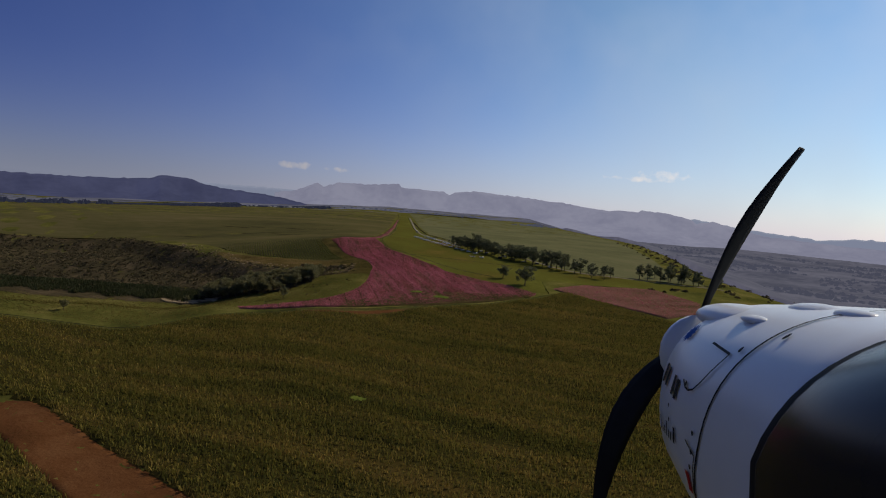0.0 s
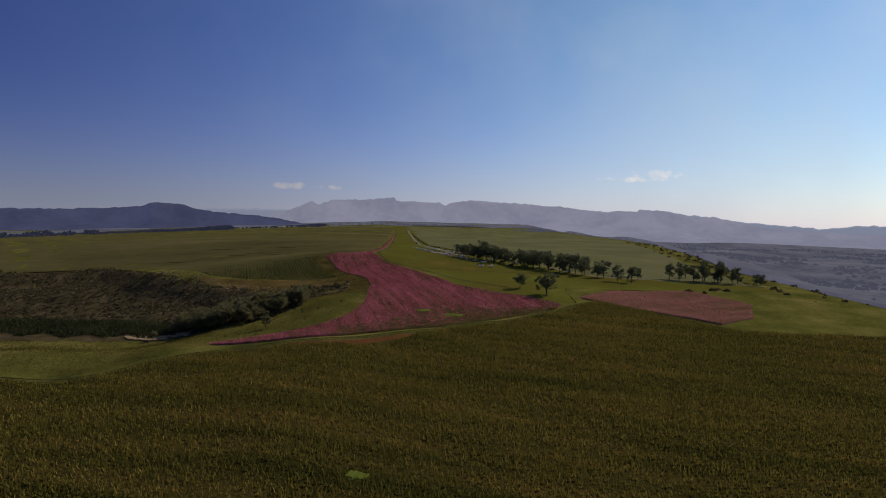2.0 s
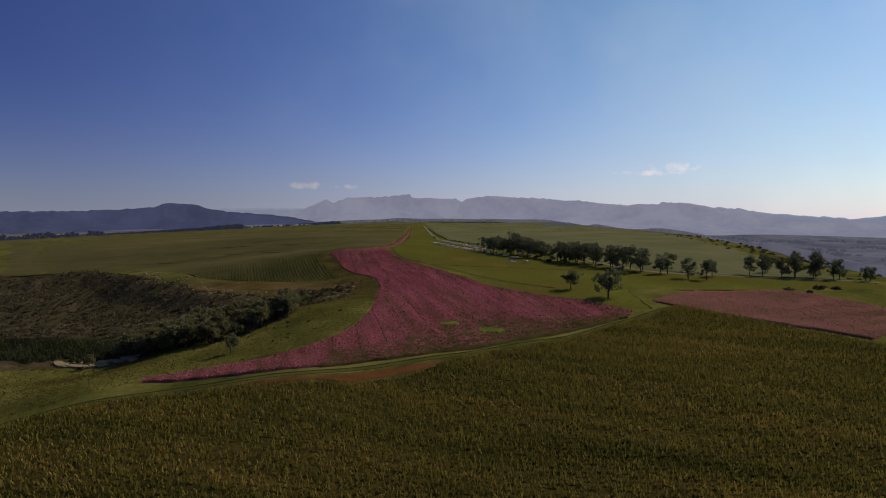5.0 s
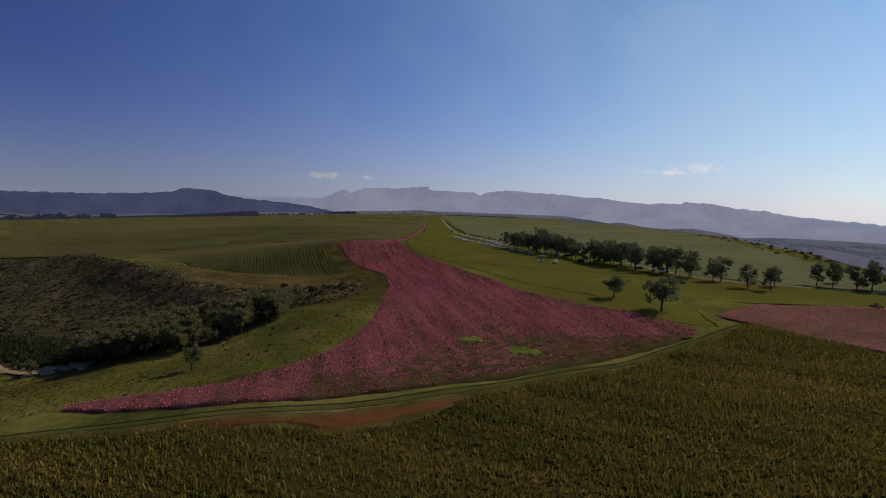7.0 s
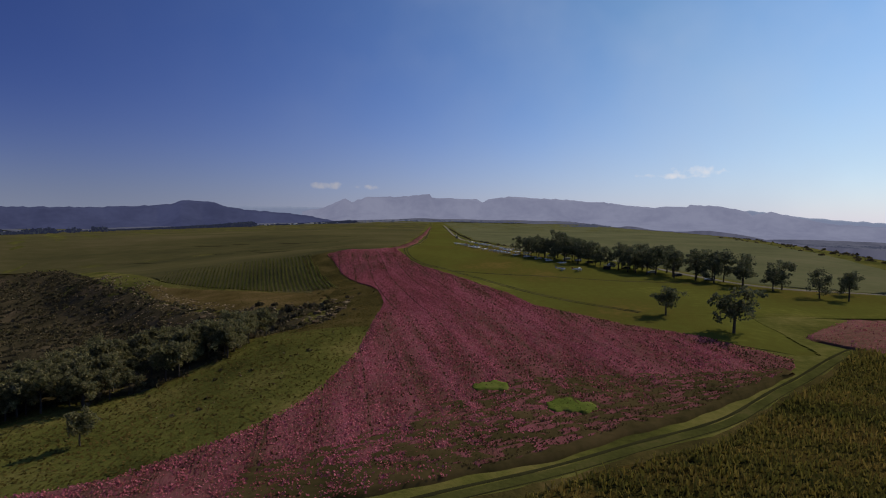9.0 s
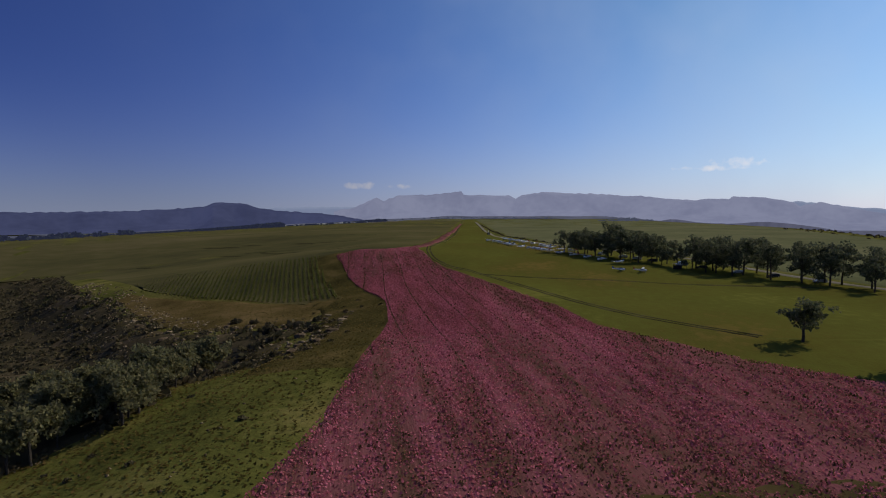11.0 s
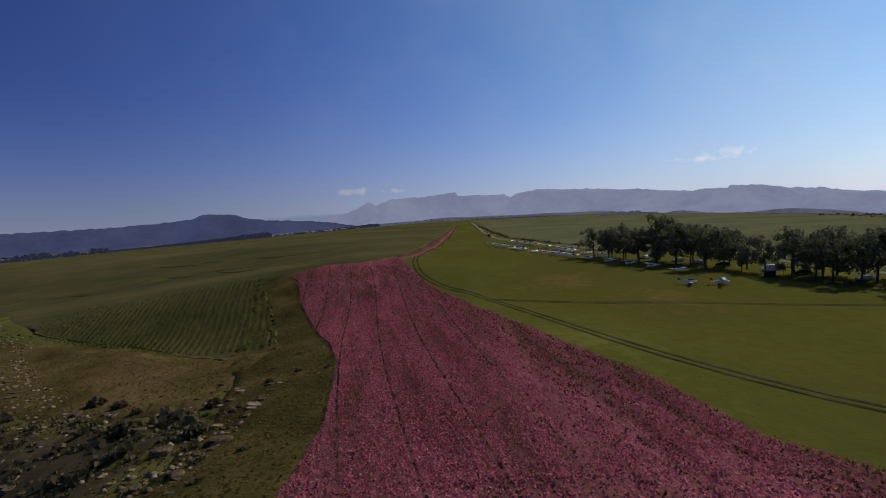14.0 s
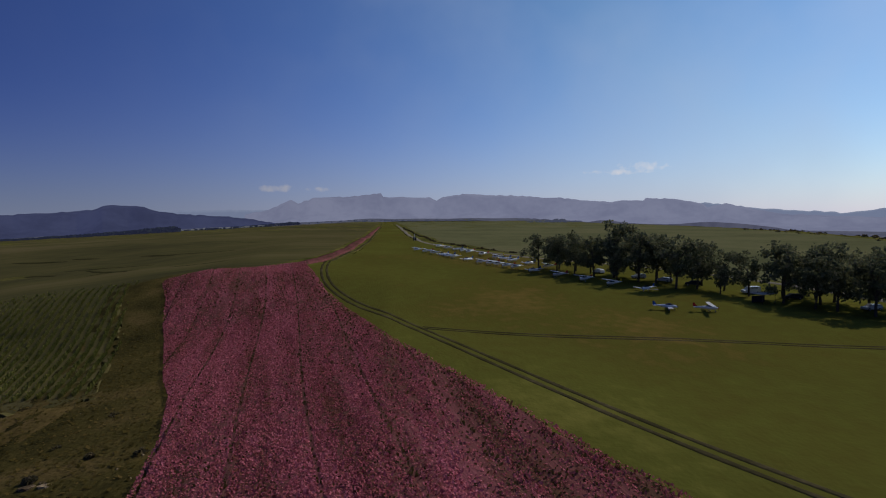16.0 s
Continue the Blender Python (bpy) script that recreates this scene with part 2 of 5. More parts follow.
# Colour of the reflection imitated on the nose's windscreen.
BRONZE = material("bronze reflection", [(0.05, 0.028, 0.015), (0.12, 0.065, 0.03)], 1.5, 9.0, rough=0.35, metal=0.5)
ROOF = material("roof sheet", [(0.3, 0.29, 0.28), (0.5, 0.49, 0.47)], 0.5, 4.0, rough=0.5)
WALL = material("limewashed wall", [(0.55, 0.52, 0.47), (0.7, 0.68, 0.63)], 0.4, 3.0)
# Backdrop land emits blue-grey light to stand for haze in the air.
FAR_HILL = material("distant hills with haze glow", [(0.006, 0.007, 0.006), (0.012, 0.012, 0.01)], 0.004, 0.03, glow=rgb(76, 83, 122), glow_dark=rgb(66, 72, 108), glow_strength=0.95)
FAR_RANGE = material("distant range with haze glow", [(0.006, 0.007, 0.007), (0.012, 0.013, 0.012)], 0.003, 0.02, glow=rgb(135, 140, 167), glow_dark=rgb(123, 128, 156), glow_strength=1.3)
FAR_VALLEY = material("distant valley with haze glow", [(0.012, 0.016, 0.01), (0.022, 0.025, 0.016)], 0.005, 0.04, glow=rgb(106, 108, 131), glow_dark=rgb(80, 83, 106), glow_strength=0.98)
# Far trees get a painted haze too: blue-grey emission over dark leaf colours.
FAR_WOOD = material("distant woods with haze glow", [(0.012, 0.018, 0.012), (0.03, 0.036, 0.022)], 0.03, 0.3, glow=rgb(50, 55, 80), glow_strength=0.7)
FAR_COPSE = material("copse with haze glow", [(0.015, 0.02, 0.015), (0.03, 0.034, 0.026)], 0.03, 0.3, glow=rgb(84, 90, 112), glow_strength=0.9)
VALLEY_WOOD = material("valley woods with haze glow", [(0.01, 0.014, 0.01), (0.02, 0.024, 0.016)], 0.02, 0.2, glow=rgb(84, 89, 112), glow_strength=0.9)


# ---- helpers for building ----
def sm(a, b, x):
    t = np.clip((np.asarray(x, float) - a) / (b - a), 0, 1)
    return t * t * (3 - 2 * t)


def line(table, x):
    return np.interp(x, [p[0] for p in table], [p[1] for p in table])


RISE = [(-200, -20), (100, -18), (180, -15.6), (300, -9), (340, -7.3), (410, -3.4), (480, -1.6), (520, -0.6), (560, 1.2), (600, 2.8), (660, 4), (800, 5), (1200, 5), (2600, -2), (4800, -6)]
BRUSH = [(-700, 752), (-334, 738), (-276, 660), (-219, 590), (-170, 552), (-140, 515), (-112, 482), (-90, 466), (-70, 458), (-50, 454)]
EAST = [(-200, 250), (455, 252), (550, 258), (800, 325), (1050, 385), (1300, 400), (2200, 490), (4800, 900)]


def ground_z(x, y):
    """The lie of the land: a rise to the airstrip, a ravine to the west, valleys beyond the plateau."""
    x, y = np.asarray(x, float), np.asarray(y, float)
    z = line(RISE, y)
    z = z + 0.15 * np.clip(x + 2, -62, 0) * sm(385, 430, y) * (1 - sm(535, 610, y))
    far = sm(700, 900, y)
    z = z - 0.13 * np.clip(-x - 62, 0, 340) * sm(385, 450, y) * (1 - far) - 0.048 * np.clip(-x - 150, 0, 1400) * far
    z = z - (10 * sm(24, 90, -x) + 10 * sm(80, 130, -x)) * (1 - sm(400, 470, y)) * (0.55 + 0.45 * sm(290, 350, y))
    brush = line(BRUSH, x)
    z = z - 9 * sm(50, 110, -x) * sm(400, 450, y) * (1 - sm(brush - 45, brush + 3, y))
    east = line(EAST, y)
    z = z - 85 * sm(0, 330, x - east)
    z = z + 0.35 * np.sin(x * 0.045 + 1.3) * np.cos(y * 0.038) + 0.2 * np.sin(x * 0.13 + y * 0.09)
    return z


def mesh_np(name, verts, faces, smooth=False):
    me = bpy.data.meshes.new(name)
    verts, faces = np.asarray(verts, np.float32), np.asarray(faces, np.int32)
    k = faces.shape[1]
    me.vertices.add(len(verts))
    me.vertices.foreach_set("co", verts.ravel())
    me.loops.add(faces.size)
    me.loops.foreach_set("vertex_index", faces.ravel())
    me.polygons.add(len(faces))
    me.polygons.foreach_set("loop_start", np.arange(0, faces.size, k, dtype=np.int32))
    if smooth:
        me.polygons.foreach_set("use_smooth", np.ones(len(faces), bool))
    me.update(calc_edges=True)
    return me


def obj(name, me, mat, parent=None, label="", category="", group="", kind=""):
    if mat is not None and not me.materials:
        me.materials.append(mat)
    ob = new(name, me)
    ob.parent = parent
    return tagged(ob, label, category, group, kind)


def part(name, bm, mat, parent, label=""):
    """Links a bmesh as one mesh object under a thing or a part."""
    me = bpy.data.meshes.new(name)
    bm.to_mesh(me)
    bm.free()
    return obj(name, me, mat, parent, label)


def grid_faces(rows, cols):
    i = np.arange((rows - 1) * (cols - 1))
    r, c = i // (cols - 1), i % (cols - 1)
    a = r * cols + c
    return np.stack([a, a + 1, a + cols + 1, a + cols], 1)


def patch(name, y0, y1, step, left, right, cols, lift, mat, rough=0.0, seed=1, edge=0.12, **tags):
    """A stretch of land cover between two edges given along y, standing lift metres over the ground, with sides."""
    rng = np.random.default_rng(seed)
    ys = np.linspace(y0, y1, max(2, int((y1 - y0) / step)))
    u = np.linspace(0, 1, cols)
    lx, rx = left(ys), np.maximum(right(ys), left(ys) + 0.05)
    wob = 0.5 * np.sin(ys * 0.31 + seed) + 0.35 * np.sin(ys * 0.83 + 2 * seed)
    X = (lx + wob * 0.6)[:, None] * (1 - u) + (rx + wob[::-1] * 0.6)[:, None] * u
    Y = np.repeat(ys[:, None], cols, 1)
    X[:, 1], X[:, -2] = X[:, 0] + edge, X[:, -1] - edge
    Z = ground_z(X, Y) + lift + rough * (rng.random(X.shape) - 0.5)
    Z[:, 0] = ground_z(X[:, 0], Y[:, 0]) - 0.15
    Z[:, -1] = ground_z(X[:, -1], Y[:, -1]) - 0.15
    Z[0] = ground_z(X[0], Y[0]) - 0.15
    Z[-1] = ground_z(X[-1], Y[-1]) - 0.15
    me = mesh_np(name, np.stack([X, Y, Z], -1).reshape(-1, 3), grid_faces(len(ys), cols), smooth=False)
    return obj(name, me, mat, **tags)


def tufts(name, pts, h, w, mat, blades=3, seed=2, **tags):
    """Many small plants: upright leaning blades round each point."""
    rng = np.random.default_rng(seed)
    n = len(pts)
    out = []
    for b in range(blades):
        a = rng.random(n) * math.tau
        d = np.stack([np.cos(a), np.sin(a), np.zeros(n)], 1)
        hh = h * (0.6 + 0.8 * rng.random(n))
        ww = (w * (0.6 + 0.8 * rng.random(n)))[:, None]
        lean = rng.normal(0, 0.28, (n, 2)) * hh[:, None]
        top = pts + np.column_stack([lean, hh])
        out.append(np.stack([pts - d * ww * 0.5 - (0, 0, 0.05), pts + d * ww * 0.5 - (0, 0, 0.05), top + d * ww * 0.35, top - d * ww * 0.35], 1))
    v = np.concatenate(out).reshape(-1, 3)
    f = np.arange(len(v)).reshape(-1, 4)
    return obj(name, mesh_np(name, v, f), mat, kind="stuff", **tags)


def lathe(bm, profile, segments=10, at=(0, 0, 0), axis=2):
    """A turned body: (radius, height) rings, closed at both ends."""
    rings = []
    for r, z in profile:
        ring = []
        for i in range(segments):
            a = math.tau * i / segments
            p = [r * math.cos(a), r * math.sin(a), z]
            if axis == 1:
                p = [p[0], p[2], p[1]]
            elif axis == 0:
                p = [p[2], p[0], p[1]]
            ring.append(bm.verts.new(Vector(p) + Vector(at)))
        rings.append(ring)
    for a, b in zip(rings, rings[1:]):
        for i in range(segments):
            bm.faces.new((a[i], a[(i + 1) % segments], b[(i + 1) % segments], b[i]))
    bm.faces.new(rings[0])
    bm.faces.new(rings[-1])
    bmesh.ops.recalc_face_normals(bm, faces=bm.faces)
    return bm


def loft(bm, sections, close=True):
    """Skins rings of equal length."""
    rings = [[bm.verts.new(p) for p in s] for s in sections]
    n = len(rings[0])
    for a, b in zip(rings, rings[1:]):
        for i in range(n):
            bm.faces.new((a[i], a[(i + 1) % n], b[(i + 1) % n], b[i]))
    if close:
        bm.faces.new(rings[0])
        bm.faces.new(rings[-1])
    bmesh.ops.recalc_face_normals(bm, faces=bm.faces)
    return bm


def box(bm, sx, sy, sz, at=(0, 0, 0), bevel=0.0):
    r = bmesh.ops.create_cube(bm, size=1)
    bmesh.ops.scale(bm, vec=(sx, sy, sz), verts=r["verts"])
    bmesh.ops.translate(bm, vec=at, verts=r["verts"])
    if bevel:
        edges = list({e for v in r["verts"] for e in v.link_edges})
        bmesh.ops.bevel(bm, geom=edges, offset=bevel, segments=2, affect="EDGES")
    return bm


def limb(bm, a, b, r0, r1, seg=6):
    a, b = Vector(a), Vector(b)
    d = (b - a).normalized()
    u = d.orthogonal().normalized()
    w = d.cross(u)
    loft(bm, [[p + (u * math.cos(math.tau * i / seg) + w * math.sin(math.tau * i / seg)) * r for i in range(seg)] for p, r in ((a, r0), ((a + b) / 2 + u * r0 * 0.4, (r0 + r1) / 2), (b, r1))])


# ---- ground ----
def spaced(lo, hi, step, far_lo, far_hi, grow=1.16):
    out = list(np.arange(lo, hi + 0.1, step))
    d, p = step, hi
    while p < far_hi:
        d *= grow
        p = min(far_hi, p + d)
        out.append(p)
    d, p = step, lo
    while p > far_lo:
        d *= grow
        p = max(far_lo, p - d)
        out.insert(0, p)
    return np.array(out)


gx = spaced(-330, 330, 3.0, -4800, 4800)
gy = spaced(60, 900, 3.0, -1500, 4900)
GX, GY = np.meshgrid(gx, gy)
obj("ground", mesh_np("ground", np.stack([GX, GY, ground_z(GX, GY)], -1).reshape(-1, 3), grid_faces(len(gy), len(gx)), smooth=True), GRASS,
    label="rolling green meadow land reaching the horizon", category="ground", kind="structure")

PINK_L = [(289, -25), (293, -48), (304, -46), (314, -36), (321, -31), (328, -27), (336, -24.8), (348, -23), (362, -21.5), (389, -21), (440, -22.5), (458, -25.5), (474, -28.5), (493, -34.5), (504, -39.5), (540, -53), (558, -60), (576, -66), (592, -73), (597, -74), (612, -53), (628, -36)]
PINK_R = [(289, -20), (298, -6), (306, 8), (330, 47), (358, 82), (364, 85), (383, 71), (395, 54), (424, 31), (450, 24), (455, 21), (474, 13), (506, -1), (573, -20), (613, -31), (628, -34)]
PINK_EDGE = [(-300, 286), (-155, 273), (-118, 265), (-100, 273), (-78, 290), (-50, 289), (-25, 292), (-8, 298), (13, 307), (35, 320), (60, 338), (83, 357), (110, 380), (150, 312), (260, 300)]
CROP_EDGE = [(-300, 279), (-155, 268), (-118, 260), (-105, 265), (-73, 278), (-47, 279), (-36, 276), (-17, 277), (-2, 284), (10, 296), (23, 305), (45, 316), (83, 350), (108, 374), (150, 306), (260, 294)]
TAIL_LOW = [(-79, 293.5), (-64, 291), (-50, 289.5), (-38, 290), (-25, 292)]
TAIL_HIGH = [(-79, 296.5), (-66, 300), (-54, 301), (-45, 303), (-37, 306), (-25, 312)]


def along(table, off=0.0):
    return lambda y: line(table, y) + off


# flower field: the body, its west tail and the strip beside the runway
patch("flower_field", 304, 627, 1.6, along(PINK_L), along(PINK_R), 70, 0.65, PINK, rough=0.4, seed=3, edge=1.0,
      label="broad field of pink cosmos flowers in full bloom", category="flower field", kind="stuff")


def band(name, x0, x1, step, low, high, cols, lift, mat, rough=0.0, seed=1, edge=0.5, dip=None, **tags):
    """As patch(), with its edges given along x."""
    rng = np.random.default_rng(seed)
    xs = np.linspace(x0, x1, max(3, int((x1 - x0) / step)))
    u = np.linspace(0, 1, cols)
    wob = 0.5 * np.sin(xs * 0.27 + seed) + 0.4 * np.sin(xs * 0.71 + 2 * seed)
    Y = (low(xs) + wob * 0.6)[:, None] * (1 - u) + (high(xs) + wob[::-1] * 0.6)[:, None] * u
    X = np.repeat(xs[:, None], cols, 1)
    Y[:, 1], Y[:, -2] = Y[:, 0] + edge, Y[:, -1] - edge
    Z = ground_z(X, Y) + lift + rough * (rng.random(X.shape) - 0.5)
    for rim in (np.s_[:, 0], np.s_[:, -1], np.s_[0], np.s_[-1]):
        Z[rim] = ground_z(X[rim], Y[rim]) - 0.15
    if dip is not None:
        Z = np.where(dip(X, Y), ground_z(X, Y) - 0.4, Z)
    me = mesh_np(name, np.stack([X, Y, Z], -1).reshape(-1, 3), grid_faces(len(xs), cols)[:, ::-1], smooth=False)
    return obj(name, me, mat, **tags)


def smooth_line(points, step):
    pts = np.array(points, float)
    d = np.r_[0, np.cumsum(np.hypot(*np.diff(pts, axis=0).T))]
    s = np.arange(0, d[-1], step)
    x, y = np.interp(s, d, pts[:, 0]), np.interp(s, d, pts[:, 1])
    k = max(1, int(14 / step))
    ker = np.ones(2 * k + 1) / (2 * k + 1)
    px, py = np.pad(x, k, mode="reflect", reflect_type="odd"), np.pad(y, k, mode="reflect", reflect_type="odd")
    return np.convolve(px, ker, "valid"), np.convolve(py, ker, "valid")


def ribbon(name, points, width, lift, mat, step=2.0, cols=6, seed=1, shift=0.0, taper=0.0, **tags):
    """A track or road laid over the ground along a line."""
    x, y = smooth_line(points, step)
    tx, ty = np.gradient(x), np.gradient(y)
    n = np.hypot(tx, ty)
    u = np.linspace(-0.5, 0.5, cols)[None] * (width * (1 + 0.12 * np.sin(np.arange(len(x)) * 0.7 + seed) - taper * (1 - np.sin(np.linspace(0.05, 3.09, len(x))))))[:, None] + shift
    X, Y = x[:, None] + (ty / n)[:, None] * u, y[:, None] - (tx / n)[:, None] * u
    Z = ground_z(X, Y) + lift
    Z[:, 0] -= lift + 0.1
    Z[:, -1] -= lift + 0.1
    return obj(name, mesh_np(name, np.stack([X, Y, Z], -1).reshape(-1, 3), grid_faces(len(x), cols)[:, ::-1]), mat, **tags)


def scatter(n, x0, x1, y0, y1, keep, seed):
    rng = np.random.default_rng(seed)
    p = np.column_stack([rng.uniform(x0, x1, n), rng.uniform(y0, y1, n)])
    p = p[keep(p[:, 0], p[:, 1])]
    return np.column_stack([p, ground_z(p[:, 0], p[:, 1])])


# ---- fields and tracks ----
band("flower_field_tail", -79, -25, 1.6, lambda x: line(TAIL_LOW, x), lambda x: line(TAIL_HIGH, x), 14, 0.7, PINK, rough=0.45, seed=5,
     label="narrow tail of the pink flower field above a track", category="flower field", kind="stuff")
band("flower_field_foot", -30, 80, 1.6, lambda x: line(PINK_EDGE, x), lambda x: line([(-30, 304), (-16, 312), (0, 330), (14, 343), (34, 349), (60, 352), (80, 358)], x), 26, 0.68, STALK, rough=0.6, seed=6,
     label="lower edge of the pink flower field", category="flower field", kind="stuff")
patch("flower_verge", 622, 1250, 4, lambda y: line([(622, -40), (640, -35), (682, -28), (860, -23.5), (1250, -23.5)], y), lambda y: line([(622, -33), (640, -28), (682, -22.5), (860, -19), (1250, -22.5)], y), 10, 0.6, PINK, rough=0.3, seed=7,
      label="thin strip of pink flowers beside the airstrip", category="flower field", kind="stuff")
band("flower_plot", 101, 194, 1.6, lambda x: line([(101, 383), (120, 356), (150, 320), (175, 335), (194, 368)], x), lambda x: line([(101, 386), (130, 409), (180, 411), (194, 372)], x), 30, 0.7, FADED, rough=0.45, seed=8,
     label="small separate plot of faded pink flowers", category="flower field", kind="stuff")
# The sheet's dark colour stands for shade between the grain plants.
band("crop_field", -300, 300, 2.0, lambda x: 60 + 0 * x, lambda x: line(CROP_EDGE, x) + 0.8 * np.sin(x * 0.13), 170, 0.8, CROP_GAPS, rough=0.5, seed=9, dip=lambda x, y: (y < 186) & (x < line([(40, 25), (115, -34), (178, -104), (182, -114)], y)) & (x > line([(40, 0), (119, -62), (158, -104), (182, -122)], y)),
     label="wide field of ripening grain, shade between plants painted dark", category="crop field", kind="stuff")
band("dry_slope", -178, -50, 2.0, lambda x: line(BRUSH, x) + 5, lambda x: line([(-178, 574), (-110, 537), (-76, 511), (-50, 499)], x), 20, 0.12, DRY, rough=0.1, seed=17,
     label="dry tan grass slope above the rocks", category="grass slope", kind="structure")
FARM_TRACK = [(-300, 283), (-155, 271), (-118, 263), (-103, 269.5), (-75, 283), (-41, 285), (-20, 288), (2, 297.5), (23, 309), (47, 322), (83, 354), (112, 378)]
ribbon("field_track", FARM_TRACK, 3.2, 0.05, GRASSY, seed=2, label="grassy farm track between crop and flowers", category="farm track", kind="structure")
# Wide line: rut and painted shadow edge of the flowers; thin line: rut.
for side, wide in ((-1.7, 0.9), (0.9, 0.25)):
    ribbon("track_rut_shade", FARM_TRACK, wide, 0.1, GRASSY_DARK, step=1.5, seed=3, shift=side, label="dark worn rut and painted shadow edge along the farm track", category="farm track", kind="structure")
band("weedy_verge", -116, 104, 1.6, lambda x: line(CROP_EDGE, x) - 1.5, lambda x: np.interp(x, [p[0] for p in FARM_TRACK], [p[1] for p in FARM_TRACK]) - 1.4, 8, 0.22, BANK, rough=0.3, seed=19,
     label="rough brownish weeds between crop and farm track", category="grass verge", kind="structure")
SOIL_LINE = [(-60, 280), (-45, 280), (-20, 281), (8, 294), (30, 307)]
for sx, wd, ln in ((-13, 3.2, 34), (-38, 1.8, 26), (12, 1.6, 20)):
    band("bare_soil", sx - ln / 2, sx + ln / 2, 1.5, lambda x, sx=sx, wd=wd, ln=ln: line(SOIL_LINE, x) - wd * np.cos((x - sx) / ln * math.pi) ** 0.5,
         lambda x, sx=sx, wd=wd, ln=ln: line(SOIL_LINE, x) + wd * np.cos((x - sx) / ln * math.pi) ** 0.5, 8, 0.42, SOIL, rough=0.2, seed=int(sx) + 60,
         label="patch of bare red soil at the crop's edge", category="soil", kind="structure")
patch("ploughed_strip", 40, 182, 2, lambda y: line([(40, 0), (119, -62), (158, -104), (182, -122)], y), lambda y: line([(40, 25), (115, -34), (178, -104), (182, -114)], y), 16, 0.1, SOIL, rough=0.25, seed=12,
      label="strip of bare ploughed red earth", category="soil", kind="structure")
patch("airstrip", 366, 2400, 4, lambda y: line([(366, 90), *[(a, b - 1.5) for a, b in PINK_R[6:]], (640, -26), (669, -20), (799, -16), (1274, -20), (2400, -34)], y),
      lambda y: line([(366, 94), (392, 98), (412, 100), (417, 238), (440, 244), (462, 188), (472, 150), (486, 134), (520, 122), (562, 108), (600, 86), (638, 58), (664, 44), (711, 28), (799, 13), (986, 8), (1355, 0), (2400, -12)], y), 90, 0.12, STRIP, seed=13, edge=1.5,
      label="mown bright green grass airstrip", category="airstrip", kind="structure")
patch("west_field", 498, 1950, 4, lambda y: line([(498, -60), (511, -76), (540, -110), (575, -170), (605, -205), (665, -255), (738, -340), (752, -640), (900, -700), (1200, -820), (1950, -1000)], y),
      lambda y: line([(498, -48), (540, -62), (560, -69), (592, -82), (603, -82), (616, -58), (632, -42), (682, -30), (860, -25), (1950, -40)], y), 70, 0.1, FIELD, rough=0.04, seed=14, edge=3.0,
      label="broad dark green field on the plateau", category="field", kind="structure")
patch("east_field", 452, 2300, 8, lambda y: line([(452, 246), (466, 192), (476, 156), (490, 140), (524, 128), (566, 114), (604, 94), (642, 66), (668, 52), (720, 42), (780, 27), (986, 18), (1400, 12), (2300, 0)], y), lambda y: line(EAST, y) - 6, 70, 0.2, PASTURE, rough=0.04, seed=15, edge=3.0,
      label="green field behind the row of trees", category="field", kind="structure")
patch("ravine_scrub", 350, 795, 3, lambda y: line([(350, -300), (372, -620), (795, -640)], y), lambda y: line([(350, -104), (356, -70), (376, -57), (404, -53), (450, -50), *[(b, a) for a, b in BRUSH[::-1][1:]]], y), 110, 0.3, SCRUB, rough=0.8, seed=16, edge=1.5,
      label="dark dense scrub filling the ravine", category="scrub", kind="stuff")
LOOP = [(-27, 640), (-25.5, 612), (-21.5, 584), (-9.5, 549), (2, 521), (10, 502), (16, 488), (24, 471), (31, 457), (46, 432), (64, 413)]
ACROSS = [(5, 517), (19, 511), (41, 505), (75, 499), (118, 486)]
for side in (-0.9, 0.9):
    ribbon("perimeter_rut", LOOP, 1.25, 0.17, TRACK, step=1.5, seed=4 + int(side > 0), shift=side, label="worn wheel rut round the airstrip's end", category="farm track", kind="structure")
    ribbon("cross_rut", ACROSS, 1.1, 0.17, TRACK, step=1.5, seed=6 + int(side > 0), shift=side * 0.85, label="faint wheel rut across the grass", category="farm track", kind="structure")
patch("bank_grass", 388, 626, 2.5, lambda y: line([(388, -44), (450, -44), (480, -52), (500, -62), (540, -74), (575, -84), (605, -92), (616, -70), (626, -56)], y), along(PINK_L, 0.8), 18, 0.1, BANK, rough=0.08, seed=18,
      label="rough olive grass bank beside the flowers", category="grass bank", kind="structure")
ribbon("strip_path", [(-26, 640), (-20.5, 690), (-17, 790), (-19, 1000), (-21.5, 1270), (-36, 1900)], 1.6, 0.18, TRACK, seed=6,
       label="dirt path along the airstrip", category="farm track", kind="structure")
ribbon("gravel_road", [(2, 1500), (9, 1000), (12, 850), (17, 764), (30, 710), (46, 664), (60, 638), (88, 600), (110, 562), (124, 520), (136, 486), (152, 472), (190, 462), (248, 440)], 3.4, 0.24, ROAD, seed=7,
       label="pale gravel access road behind the trees", category="road", kind="structure")
ribbon("far_road", [(-330, 2020), (-200, 2010), (-40, 1990)], 9.0, 1.2, ROAD, step=10, seed=8,
       label="pale road crossing the far end of the plateau", category="road", kind="structure")
